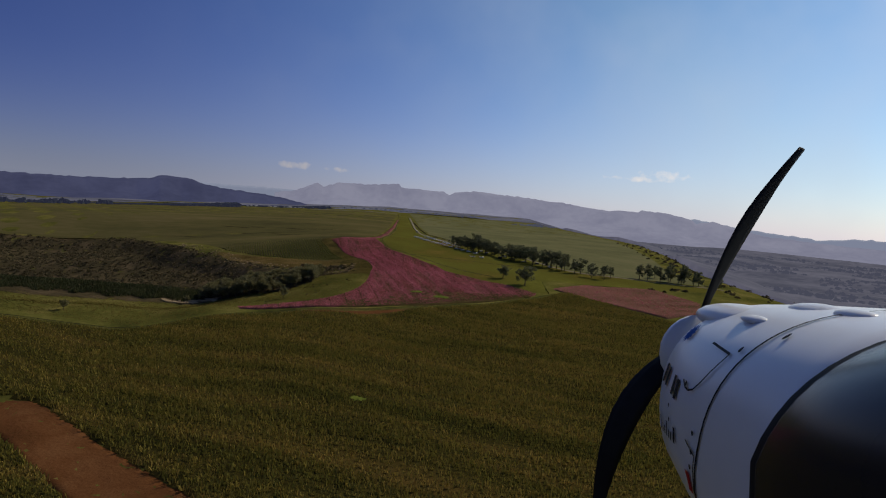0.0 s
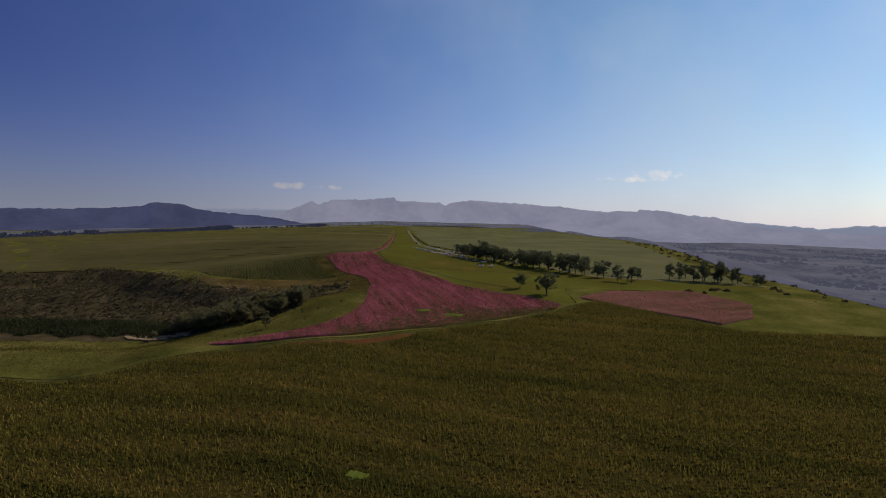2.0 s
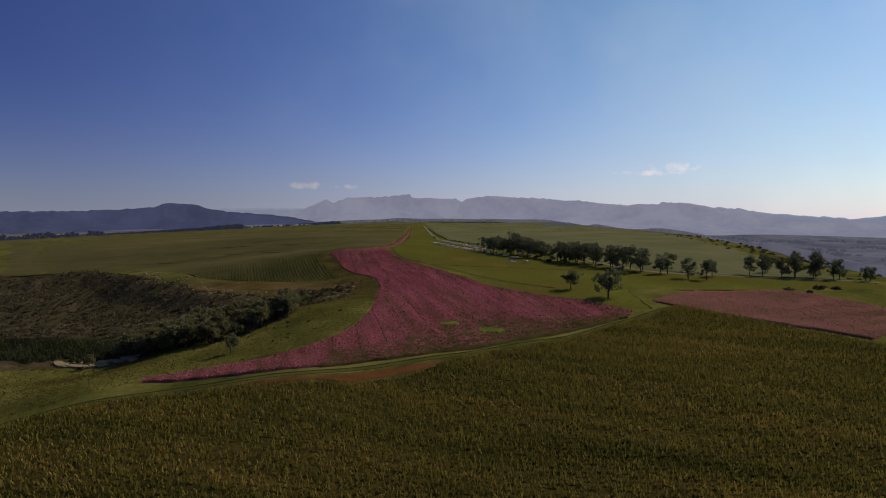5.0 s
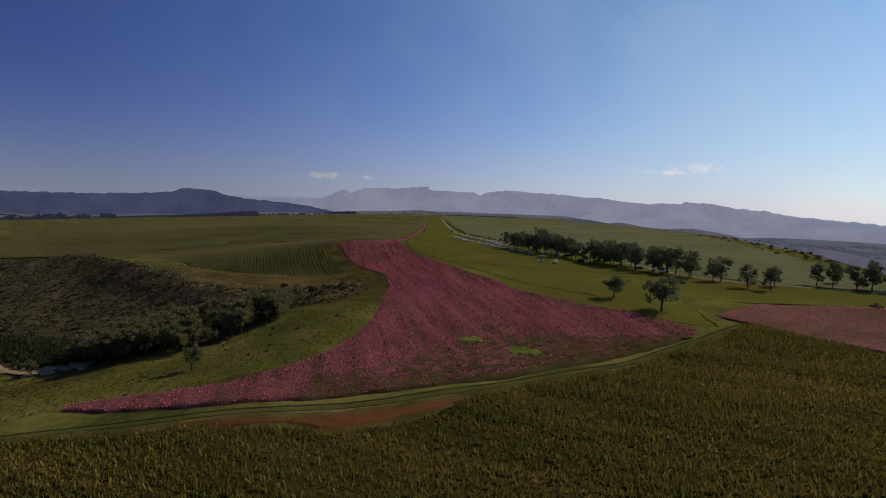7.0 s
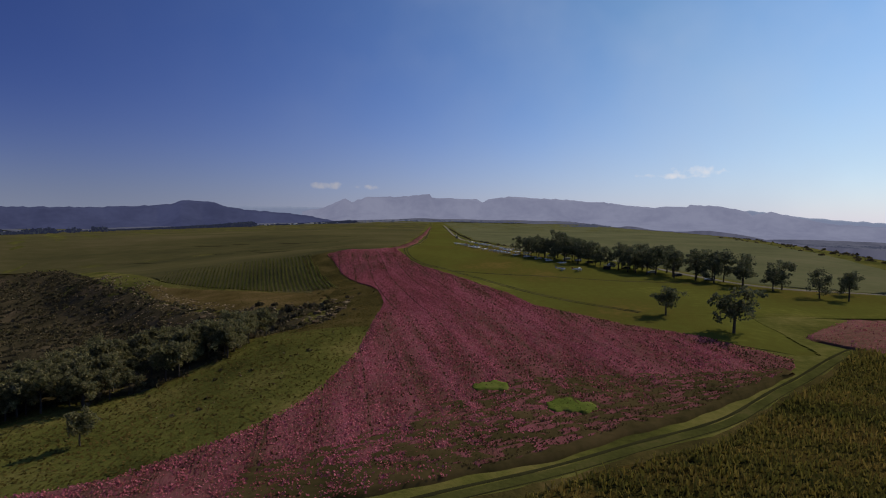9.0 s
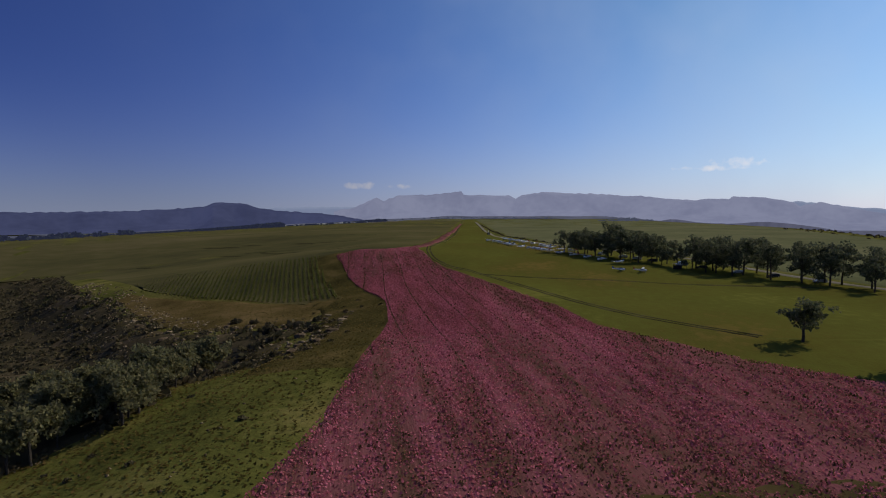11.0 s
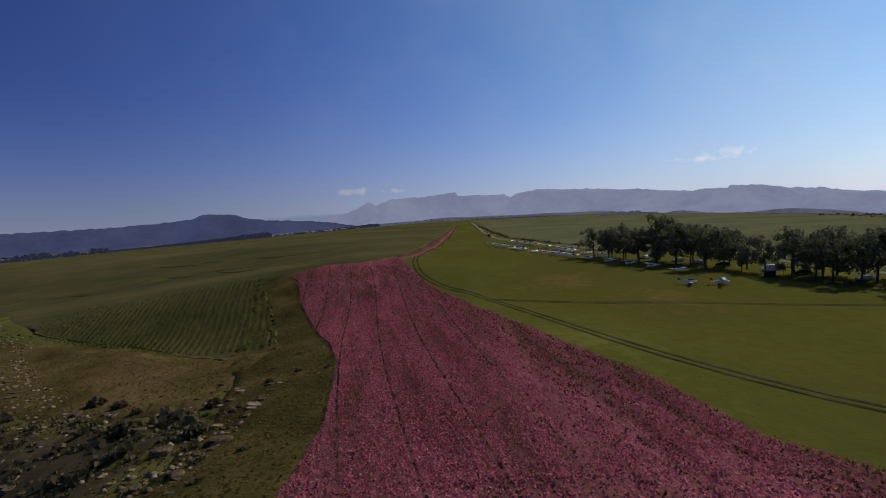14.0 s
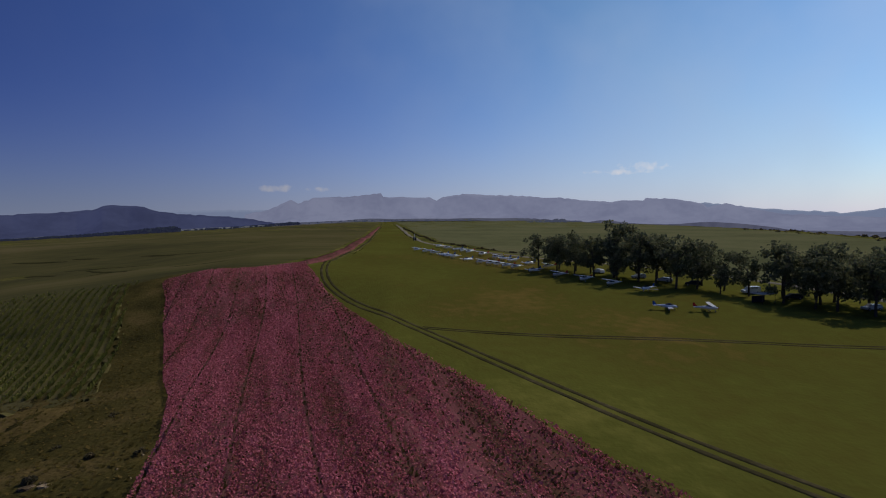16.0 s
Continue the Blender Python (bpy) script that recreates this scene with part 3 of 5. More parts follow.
for n, (xa, ya, xb, yb) in enumerate(((-249, 805, -208, 793), (-205, 744, -182, 732), (-208, 799, -187, 791), (-168, 737, -119, 674), (-159, 783, -133, 768), (-280, 745, -242, 719), (-150, 700, -118, 682), (-120, 830, -88, 818), (-185, 747, -128, 727), (-140, 775, -95, 762), (-100, 672, -72, 664))):
    ribbon("furrow", [(xa, ya), ((xa + xb) / 2, (ya + yb) / 2 + 1.5), (xb, yb)], 7.0 - 0.5 * n, 0.18, GRASSY_DARK, seed=30 + n, taper=0.85, label="dark weedy streak across the green field", category="furrow", kind="structure")
for bx, by, r in ((9, 338, 4.0), (23, 328, 5.0), (-9, 173, 3.0)):
    def half(x, bx=bx, r=r, k=0):
        return np.sqrt(np.maximum(0, r * r - (x - bx) ** 2)) * (0.68 + 0.14 * np.sin(x * 0.9 + bx + k) + 0.08 * np.sin(x * 2.3 + 2 * k))
    band("clearing", bx - r, bx + r, 0.5, lambda x, by=by, half=half: by - half(x), lambda x, by=by, half=half: by + half(x, k=2) + 0.4, 8, 0.93, CLEARING, rough=0.3, seed=int(by),
         label="small clearing of bright short grass", category="clearing", kind="structure")


# ---- plants of the fields ----
def in_pink(x, y):
    body = (x > line(PINK_L, y)) & (x < line(PINK_R, y)) & (y > 303) & (y < 627)
    tail = (x > -79) & (x < -25) & (y > line(TAIL_LOW, x)) & (y < line(TAIL_HIGH, x))
    foot = (x > -30) & (x < 82) & (y > line(PINK_EDGE, x)) & (y < 345) & (x < line(PINK_R, y)) & ((x > line(PINK_L, y)) | (y < 304))
    bare = ((x - 9) ** 2 + ((y - 338) / 0.75) ** 2 < 15) | ((x - 23) ** 2 + ((y - 328) / 0.75) ** 2 < 22)
    thick = 0.62 + 0.3 * np.sin(x * 0.21 + 0.02 * y) * np.sin(y * 0.017 + 1) + 0.22 * np.sin(x * 0.9 + y * 0.05)
    thin = 0.62 * sm(372, 325, y) * sm(-12, 20, x) + 0.4 * sm(-26, -2, x - line(PINK_R, y)) * (1 - 0.6 * sm(500, 540, y))
    return (body | tail | foot) & ~bare & (np.random.default_rng(4).random(len(x)) < thick - thin + 0.15) & (np.abs(np.sin((x + 0.2 * y) * 0.37 + 0.4 * np.sin(y * 0.03))) > 0.08)


def lifted(p, dz):
    return p + np.array((0, 0, dz))


def blossoms(name, pts, size, mat, seed, lean=0.5, **tags):
    """Flower heads and leaves as small tilted discs."""
    rng = np.random.default_rng(seed)
    n = len(pts)
    a = rng.random(n) * math.tau
    nx, ny = rng.normal(0, lean, n), rng.normal(0, lean, n) - lean * 0.6
    u = np.stack([np.cos(a), np.sin(a), -(nx * np.cos(a) + ny * np.sin(a))], 1)
    w = np.stack([-np.sin(a), np.cos(a), nx * np.sin(a) - ny * np.cos(a)], 1)
    s = (size * (0.6 + 0.8 * rng.random(n)))[:, None] * 0.5
    c = pts + np.column_stack([np.zeros((n, 2)), rng.random(n) * 0.3])
    v = np.stack([c - u * s, c - w * s, c + u * s, c + w * s], 1).reshape(-1, 3)
    return obj(name, mesh_np(name, v, np.arange(len(v)).reshape(-1, 4)), mat, kind="stuff", **tags)


blossoms("cosmos_flowers", lifted(scatter(760000, -62, 44, 415, 545, in_pink, 20), 0.6), 0.2, PETAL, 20, label="dense pink cosmos blossoms on green stems", category="flowers")
blossoms("cosmos_flowers", lifted(scatter(860000, -82, 86, 287, 628, lambda x, y: in_pink(x, y) & ((y < 415) | (y > 545)), 21), 0.6), 0.27, PETAL, 21, label="dense pink cosmos blossoms on green stems", category="flowers")
blossoms("cosmos_flowers", lifted(scatter(16000, 100, 195, 318, 412, lambda x, y: (y > line([(101, 383), (120, 356), (150, 320), (175, 335), (194, 368)], x)) & (y < line([(101, 386), (130, 409), (180, 411), (194, 372)], x)), 22), 0.6), 0.34, PETAL, 22,
         label="faded pink blossoms of the small plot", category="flowers")


def among_pink(x, y):
    clump = np.sin(x * 0.33 + 1.7 * np.sin(y * 0.05)) * np.sin(y * 0.08 + 1.1 * np.sin(x * 0.13)) + 0.5 * np.sin((x + 0.2 * y) * 1.1)
    open_part = 0.8 * sm(372, 325, y) * sm(-12, 20, x) + 0.45 * sm(-24, -2, x - line(PINK_R, y))
    return (x > line(PINK_L, y) + 0.5) & (x < line(PINK_R, y) - 0.5) & (np.random.default_rng(14).random(len(x)) < 0.04 + 0.3 * np.clip(clump, 0, 1) + 0.8 * open_part + 0.7 * (np.abs(np.sin((x + 0.2 * y) * 0.37 + 0.4 * np.sin(y * 0.03))) < 0.07))


tufts("flower_stalks", lifted(scatter(230000, -75, 86, 304, 600, among_pink, 26), 0.5), 0.36, 0.3, STALK, 1, 26, label="green stalks and leaves among the blossoms", category="flowers")


def in_crop(x, y):
    hole = (x + 9) ** 2 + ((y - 173) / 0.75) ** 2 < 8
    red = (y < 184) & (x < line([(40, 10), (115, -34), (178, -104), (182, -112)], y)) & (x > line([(40, 0), (119, -62), (158, -104), (182, -122)], y))
    tram = np.abs(np.sin((y - drill_row(x)) * math.pi / 12)) < 0.07
    patchy = 0.75 + 0.3 * np.sin(x * 0.11 + 2 * np.sin(y * 0.05)) * np.sin(y * 0.13 + 1.5 * np.sin(x * 0.04))
    return ~tram & (np.random.default_rng(3).random(len(x)) < patchy) & (y < line(CROP_EDGE, x) - 0.6 + 0.8 * np.sin(x * 0.13)) & (np.abs(x) < 0.9 * y) & ~hole & ~red


def in_rows(pts, angle, pitch, width):
    """Draws points together into straight planting rows."""
    c, s = math.cos(angle), math.sin(angle)
    v = -s * pts[:, 0] + c * pts[:, 1]
    dv = np.round(v / pitch) * pitch - v + np.random.default_rng(5).normal(0, width, len(v))
    q = pts.copy()
    q[:, 0] += -s * dv
    q[:, 1] += c * dv
    return q


def drill_row(x):
    """How far the curving drill rows of the grain have come along y at x."""
    a = np.clip(x, -100, 50)
    return -0.25 * a + 0.0025 * a * a - 0.75 * np.minimum(x + 100, 0)


grain = scatter(640000, -225, 225, 92, 372, lambda x, y: in_crop(x, y) & (np.random.default_rng(17).random(len(x)) < 1.0 - 0.6 * sm(70, 190, np.abs(x))), 23)
v = grain[:, 1] - drill_row(grain[:, 0])
grain[:, 1] += np.round(v / 1.5) * 1.5 - v + np.random.default_rng(18).normal(0, 0.2, len(v))
band_height = 0.5 + 0.16 * np.sin(v * 0.48) * np.sin(v * 0.17 + 1) + 0.05 * np.sin(grain[:, 0] * 0.2)
grain[:, 2] = ground_z(grain[:, 0], grain[:, 1]) + band_height
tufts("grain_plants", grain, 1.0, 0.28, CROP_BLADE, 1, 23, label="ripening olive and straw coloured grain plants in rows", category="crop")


def in_maize(x, y):
    return (y < 612) & (x < line([(498, -48), (540, -62), (560, -69), (592, -82)], y) - 2) & (x > -190) & (y > line([(-190, 586), (-172, 575), (-110, 540), (-76, 515), (-45, 502)], x)) & (np.random.default_rng(6).random(len(x)) < 1.1 * sm(-190, -90, x) * (1 - sm(555, 615, y)))


tufts("maize_plants", in_rows(scatter(80000, -200, -44, 494, 640, in_maize, 24), math.pi / 2 + 0.3, 2.2, 0.14), 0.62, 0.34, MAIZE, 2, 24, label="young maize plants in straight rows", category="crop")


def on_bank(x, y):
    return (x < line(PINK_L, y) - 1) & (x > -240) & (y > line(PINK_EDGE, x) + 5) & (y < 620) & ~in_maize(x, y) & ~((y > 640) & (x > -50))


blossoms("grass_tufts", scatter(105000, -240, -20, 268, 560, lambda x, y: on_bank(x, y) & ((x > -150) | (y < 362)), 25), 0.42, GRASS_BLADE, 25, lean=0.25, label="uneven tussocks of meadow grass", category="grass")


# ---- shrubs ----
def clumps(name, pts, size, cards, mat, seed, flat=0.7, spray=0.2, **tags):
    """Many shrubs as clouds of small leaf sprays."""
    rng = np.random.default_rng(seed)
    n = len(pts)
    s = size * (0.45 + rng.random(n) ** 2 * 1.3)
    c = np.repeat(pts, cards, 0)
    ss = np.repeat(s, cards)[:, None]
    d = rng.normal(0, 1, (n * cards, 3))
    d /= np.linalg.norm(d, axis=1, keepdims=True)
    d[:, 2] = np.abs(d[:, 2])
    c = c + d * ss * (0.55 + 0.5 * rng.random((n * cards, 1))) * (1, 1, flat) * 0.6
    a = rng.normal(0, 1, (n * cards, 3))
    a /= np.linalg.norm(a, axis=1, keepdims=True)
    b = np.cross(a, rng.normal(0, 1, (n * cards, 3)))
    b /= np.linalg.norm(b, axis=1, keepdims=True)
    w = spray * ss * (0.7 + 0.6 * rng.random((n * cards, 1)))
    v = np.stack([c - a * w, c - b * w * 0.7, c + a * w, c + b * w * 0.7], 1).reshape(-1, 3)
    return obj(name, mesh_np(name, v, np.arange(len(v)).reshape(-1, 4)), mat, kind="stuff", **tags)


def in_ravine(x, y):
    return (y > line([(-620, 372), (-130, 366), (-103, 353), (-80, 351), (-66, 359), (-54, 380), (-50, 402), (-46, 465)], x)) & (y < line(BRUSH, x) + 4) & (x < -45) & (x > -620) & (np.random.default_rng(12).random(len(x)) < 1.05 - 0.4 * sm(-55, -8, y - line(BRUSH, x)) * sm(-300, -200, x))


clumps("ravine_shrubs", scatter(24000, -620, -44, 350, 780, in_ravine, 31), 2.2, 14, BUSH, 31, spray=0.27, label="dark shrubs covering the ravine slopes", category="shrubs")
clumps("rim_shrubs", scatter(6500, -260, -38, 400, 680, lambda x, y: (y < line(BRUSH, x) + 6) & (y > line(BRUSH, x) - 60), 32), 1.25, 22, BUSH, 32, label="low dark bushes among the rim rocks", category="shrubs")
clumps("bank_shrubs", scatter(60, -110, -28, 330, 500, on_bank, 33), 0.9, 46, BUSH, 33, label="scattered small bushes on the grass bank", category="shrubs")
clumps("valley_shrubs", scatter(700, 240, 480, 380, 1000, lambda x, y: x > line(EAST, y) - 14, 34), 2.8, 30, BUSH, 34, label="bushes along the plateau's eastern brink", category="shrubs")


tufts("reed_bed", scatter(34000, -300, -118, 356, 500, lambda x, y: (y > line([(-300, 366), (-130, 359), (-118, 358)], x) + 3 * np.sin(x * 0.3)) & (y < line([(-300, 480), (-180, 440), (-118, 385)], x) + 14 * np.sin(x * 0.1)), 35), 1.8, 0.5, REED, 2, 35, label="pale green reeds on the ravine floor", category="reeds")


# ---- trees ----
def tree_model(name, h, spread, mat, seed, stem=0.35, label="", group="", bare=0.3):
    rng = random.Random(seed)
    base = new(name)
    tagged(base, label, "tree", group)
    bm = bmesh.new()
    top = Vector((rng.uniform(-0.05, 0.05) * h, rng.uniform(-0.05, 0.05) * h, h * 0.62))
    limb(bm, (0, 0, -0.5), top * 0.5 + Vector((0.1, 0, 0)), stem, stem * 0.75, 8)
    limb(bm, top * 0.5 + Vector((0.1, 0, 0)), top, stem * 0.75, stem * 0.35, 8)
    tips = [top + Vector((0, 0, h * 0.2))]
    for i in range(9):
        a = math.tau * i / 9 * 1.6 + rng.uniform(-0.4, 0.4)
        s = top * rng.uniform(bare + 0.1, 1.0)
        reach = spread * rng.uniform(0.3, 0.75)
        e = s + Vector((math.cos(a) * reach, math.sin(a) * reach, h * rng.uniform(0.04, 0.26)))
        limb(bm, s, e, stem * 0.4, stem * 0.12, 5)
        tips.append(e)
    part("trunk", bm, BARK, base)
    g = np.random.default_rng(seed)
    vs = []
    for e in tips:
        for k in range(5):
            c = np.array(e) + g.normal(0, 1, 3) * (spread * 0.28, spread * 0.28, h * 0.07)
            c[2] = min(max(c[2], h * bare), h * 0.96)
            r = spread * (0.2 + 0.18 * g.random())
            n = 34
            d = g.normal(0, 1, (n, 3))
            d /= np.linalg.norm(d, axis=1, keepdims=True)
            p = c + d * r * (0.45 + 0.6 * g.random((n, 1))) * (1, 1, 0.8)
            a = g.normal(0, 1, (n, 3))
            a /= np.linalg.norm(a, axis=1, keepdims=True)
            b = np.cross(a, g.normal(0, 1, (n, 3)))
            b /= np.linalg.norm(b, axis=1, keepdims=True)
            w = (0.03 * h ** 0.6 * 1.95) * (0.7 + 0.7 * g.random((n, 1)))
            vs.append(np.stack([p - a * w * 1.4, p - b * w * 0.8, p + a * w * 1.4, p + b * w * 0.8], 1).reshape(-1, 3))
    v = np.concatenate(vs)
    me = mesh_np("crown", v, np.arange(len(v)).reshape(-1, 4))
    obj("crown", me, mat, base)
    return base


def place_tree(model, x, y, s, turn, first):
    m = Matrix.Translation((x, y, float(ground_z(x, y)))) @ Matrix.Rotation(turn, 4, "Z")
    if first:
        model.matrix_basis = m @ Matrix.Scale(s, 4)
        return model
    model_copy = copy_thing(model, m)
    model_copy.scale = (s, s, s)
    return model_copy


def grow(models, places, seed):
    rng = random.Random(seed)
    used = set()
    for i, (x, y, s) in enumerate(places):
        k = i % len(models)
        place_tree(models[k], x, y, s, rng.uniform(0, 6.28), k not in used)
        used.add(k)


tall = [tree_model("eucalyptus_tree", 16.5, 5.3, LEAF, 40 + i, 0.38, "tall dark eucalyptus tree beside the parking area", "row of eucalyptus trees", 0.16 + 0.06 * (i % 3)) for i in range(6)]
grow(tall, [(49, 600, 0.8), (53, 592, 0.76), (57, 586, 0.72), (61, 579, 0.78), (63, 588, 0.7), (67, 578, 1.14), (71, 569, 0.98), (75, 566, 0.82), (78, 572, 0.9), (76, 556, 0.9), (82, 556, 0.82), (88, 553, 0.72),
            (93, 536, 0.8), (97, 542, 0.88), (96, 529, 0.78), (101, 534, 0.86), (106, 536, 0.94), (103, 520, 0.87), (108, 522, 0.99), (112, 508, 0.87), (116, 528, 0.94), (114, 515, 0.90), (119, 500, 0.94), (123, 508, 0.94), (124, 492, 0.87), (130, 495, 0.94), (135, 487, 0.92), (130, 478, 0.83), (139, 470, 0.78), (145, 474, 0.83), (148, 453, 0.78), (156, 448, 0.73), (166, 462, 0.59), (90, 545, 0.72), (99, 526, 0.8), (110, 530, 0.9), (105, 541, 0.9), (127, 500, 0.9), (56, 600, 0.75), (60, 594, 0.85), (70, 584, 0.95), (74, 577, 0.9), (80, 567, 0.85), (86, 561, 0.8), (65, 570, 0.5), (84, 548, 0.45)], 41)
lone = [tree_model("broadleaf_tree", 8.5, 3.6, LEAF, 60 + i, 0.3, "solitary rounded dark green tree on the grass", "lone trees", 0.3) for i in range(2)]
grow(lone, [(70.5, 409, 1.1), (82, 388, 1.6)], 42)
grove = [tree_model("grove_tree", 13.5, 4.2, LEAF, 70 + i, 0.3, "dark tree in the small eastern grove", "eastern grove", 0.2) for i in range(3)]
grow(grove, [(194, 473, 0.9), (199, 468, 1.0), (207, 462, 0.95), (212, 458, 1.0), (216, 464, 1.1), (221, 455, 0.95), (226, 460, 1.15), (229, 450, 0.8), (234, 452, 0.9), (212, 484, 0.8), (243, 444, 0.6), (247, 446, 0.62)], 43)
pale = [tree_model("ravine_tree", 7.5, 2.8, LEAF_PALE, 80 + i, 0.2, "grey-green tree at the ravine's edge", "ravine trees", 0.4) for i in range(4)]
rr = random.Random(8)
spots = []
for i in range(112):
    x = rr.uniform(-122, -56)
    front = float(line([(-122, 362), (-115, 357), (-93, 347), (-80, 349), (-66, 357), (-56, 372)], x))
    spots.append((x, front + 40 * rr.random() ** 1.3, rr.uniform(0.8, 1.4)))
spots += [(-63, 322, 0.92), (-125, 352, 0.7), (-60, 390, 0.8), (-63, 397, 0.75), (-160, 290, 0.7)]
grow(pale, spots, 44)
clumps("grove_bushes", np.array([(200, 418, -3.0), (203, 420, -3.0), (197, 416, -3.0), (178, 410, -3.4), (186, 406, -3.4), (205, 414, -3.2)]), 3.2, 90, BUSH, 45, label="dense dark bushes beside the flower plot", category="bushes")
hx, hy = smooth_line([(10, 1150), (15, 990), (19, 860), (25, 770), (38, 716), (54, 672), (68, 648), (84, 624)], 2.2)
clumps("hedge", np.column_stack([hx, hy, ground_z(hx, hy)]), 1.5, 40, BUSH, 46, label="dark low hedge along the gravel road", category="hedge")
wx = np.concatenate([np.random.default_rng(47).uniform(-760, -560, 420), np.random.default_rng(48).uniform(-980, -760, 60)])
wy = 1560 + (wx + 760) * 1.9 + np.random.default_rng(49).normal(0, 24, len(wx))
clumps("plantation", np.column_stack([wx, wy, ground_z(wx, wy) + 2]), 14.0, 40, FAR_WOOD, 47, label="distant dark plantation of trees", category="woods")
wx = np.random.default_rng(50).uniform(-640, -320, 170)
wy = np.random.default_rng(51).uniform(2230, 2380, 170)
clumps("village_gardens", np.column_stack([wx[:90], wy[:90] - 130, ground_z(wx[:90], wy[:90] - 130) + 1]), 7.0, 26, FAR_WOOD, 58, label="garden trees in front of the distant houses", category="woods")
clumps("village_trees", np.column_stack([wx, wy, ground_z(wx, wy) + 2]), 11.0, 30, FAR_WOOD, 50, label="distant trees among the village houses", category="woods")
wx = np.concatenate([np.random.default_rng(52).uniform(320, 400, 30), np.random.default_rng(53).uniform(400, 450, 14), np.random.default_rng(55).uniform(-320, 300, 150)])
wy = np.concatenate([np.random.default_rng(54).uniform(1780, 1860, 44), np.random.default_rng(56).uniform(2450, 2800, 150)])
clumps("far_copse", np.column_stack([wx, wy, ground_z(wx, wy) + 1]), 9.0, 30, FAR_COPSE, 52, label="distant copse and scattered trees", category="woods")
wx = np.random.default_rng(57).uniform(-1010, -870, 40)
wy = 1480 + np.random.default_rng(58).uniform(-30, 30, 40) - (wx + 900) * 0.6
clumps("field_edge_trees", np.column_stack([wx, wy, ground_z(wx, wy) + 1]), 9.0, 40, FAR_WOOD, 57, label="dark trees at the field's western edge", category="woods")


# ---- rocks ----
def rock_mesh(seed):
    bm = bmesh.new()
    bmesh.ops.create_icosphere(bm, subdivisions=2, radius=1)
    for v in bm.verts:
        n = noise.noise(v.co * 1.3 + Vector((seed * 7.1, 0, 0)))
        v.co *= 1 + 0.45 * n
        v.co.z = max(-0.45, min(0.4 + 0.1 * (seed % 3), v.co.z)) * 0.85
        v.co.x = max(-0.95, min(0.9, v.co.x)) * 1.4
        v.co.y = max(-0.8, min(0.85, v.co.y))
    me = bpy.data.meshes.new("boulder")
    bm.to_mesh(me)
    bm.free()
    return me


def rubble(name, pts, size, mat, seed, **tags):
    """Small stones strewn over a slope, each an uneven eight-sided lump."""
    rng = np.random.default_rng(seed)
    n = len(pts)
    axes = np.array([(1, 0, 0), (0, 1, 0), (-1, 0, 0), (0, -1, 0), (0, 0, 0.6), (0, 0, -0.5)], float)
    s = (size * (0.4 + rng.random(n) ** 2 * 1.6))[:, None, None]
    v = pts[:, None] + axes * s * (0.7 + 0.6 * rng.random((n, 6, 1)))
    tri = np.array([(0, 1, 4), (1, 2, 4), (2, 3, 4), (3, 0, 4), (1, 0, 5), (2, 1, 5), (3, 2, 5), (0, 3, 5)])
    f = (np.arange(n)[:, None, None] * 6 + tri).reshape(-1, 3)
    return obj(name, mesh_np(name, v.reshape(-1, 3), f), mat, kind="stuff", **tags)


STONE = material("broken sandstone", [(0.06, 0.044, 0.026), (0.15, 0.11, 0.064), (0.36, 0.27, 0.165)], 0.3, 2.0, island=0.6)
rubble("rim_rubble", scatter(20000, -230, -37, 395, 640, lambda x, y: (y < line(BRUSH, x) + 9 + 12 * sm(-60, -110, x)) & (y > line(BRUSH, x) - 30) & (np.sin(x * 0.35 + 1.5 * np.sin(y * 0.2)) * np.sin(y * 0.31) > -0.35), 61), 0.5, STONE, 61, label="broken sandstone rubble along the ravine rim", category="rubble")
rubble("bank_stones", scatter(500, -140, -26, 320, 500, on_bank, 62), 0.2, STONE, 62, label="small pale stones on the grass bank", category="rubble")
for n, (x, y, s) in enumerate(((-41, 470, 2.0), (-36.5, 474, 1.8), (-45, 447, 2.2), (-65, 465, 2.4), (-61, 455, 2.6), (-53, 475, 1.6), (-48, 461, 1.8), (-72, 471, 2.0), (-56, 450, 2.2), (-80, 476, 2.0))):
    one = clumps("bush", np.array([(x, y, float(ground_z(x, y)) + 0.1)]), s, 240, BUSH, 70 + n, flat=0.8, label="rounded dark bush among the rim rocks", category="bush", group="rim bushes")
    one["kind"] = "thing"
rocks = [rock_mesh(i) for i in range(6)]
for me in rocks:
    me.materials.append(ROCK if rocks.index(me) % 3 else PALE_ROCK)
rr = random.Random(9)
for i in range(290):
    x = -38 - 150 * rr.random() ** 1.7
    y = float(line(BRUSH, x)) + rr.uniform(-34, 16)
    s = rr.uniform(0.25, 0.75) * (1.9 if rr.random() < 0.12 else 1)
    ob = obj("boulder", rocks[i % 6], None, label="weathered sandstone boulder on the ravine rim", category="rock", group="rim rocks")
    ob.matrix_basis = Matrix.Translation((x, y, float(ground_z(x, y)) + 0.12 * s)) @ Matrix.Rotation(rr.uniform(0, 6.28), 4, "Z") @ Matrix.Scale(s, 4)
for i in range(34):
    x, y = -126 + rr.uniform(-17, 20), 357 + rr.uniform(-4, 3)
    s = rr.uniform(0.7, 2.2)
    ob = obj("rock_slab", rocks[0 if i % 2 else 3], None, label="flat pale rock slab at the ravine mouth", category="rock", group="rock slabs")
    ob.matrix_basis = Matrix.Translation((x, y, float(ground_z(x, y)) + 0.3)) @ Matrix.Rotation(rr.uniform(0, 6.28), 4, "Z") @ Matrix.Diagonal((s * 1.6, s, s * 0.5, 1))


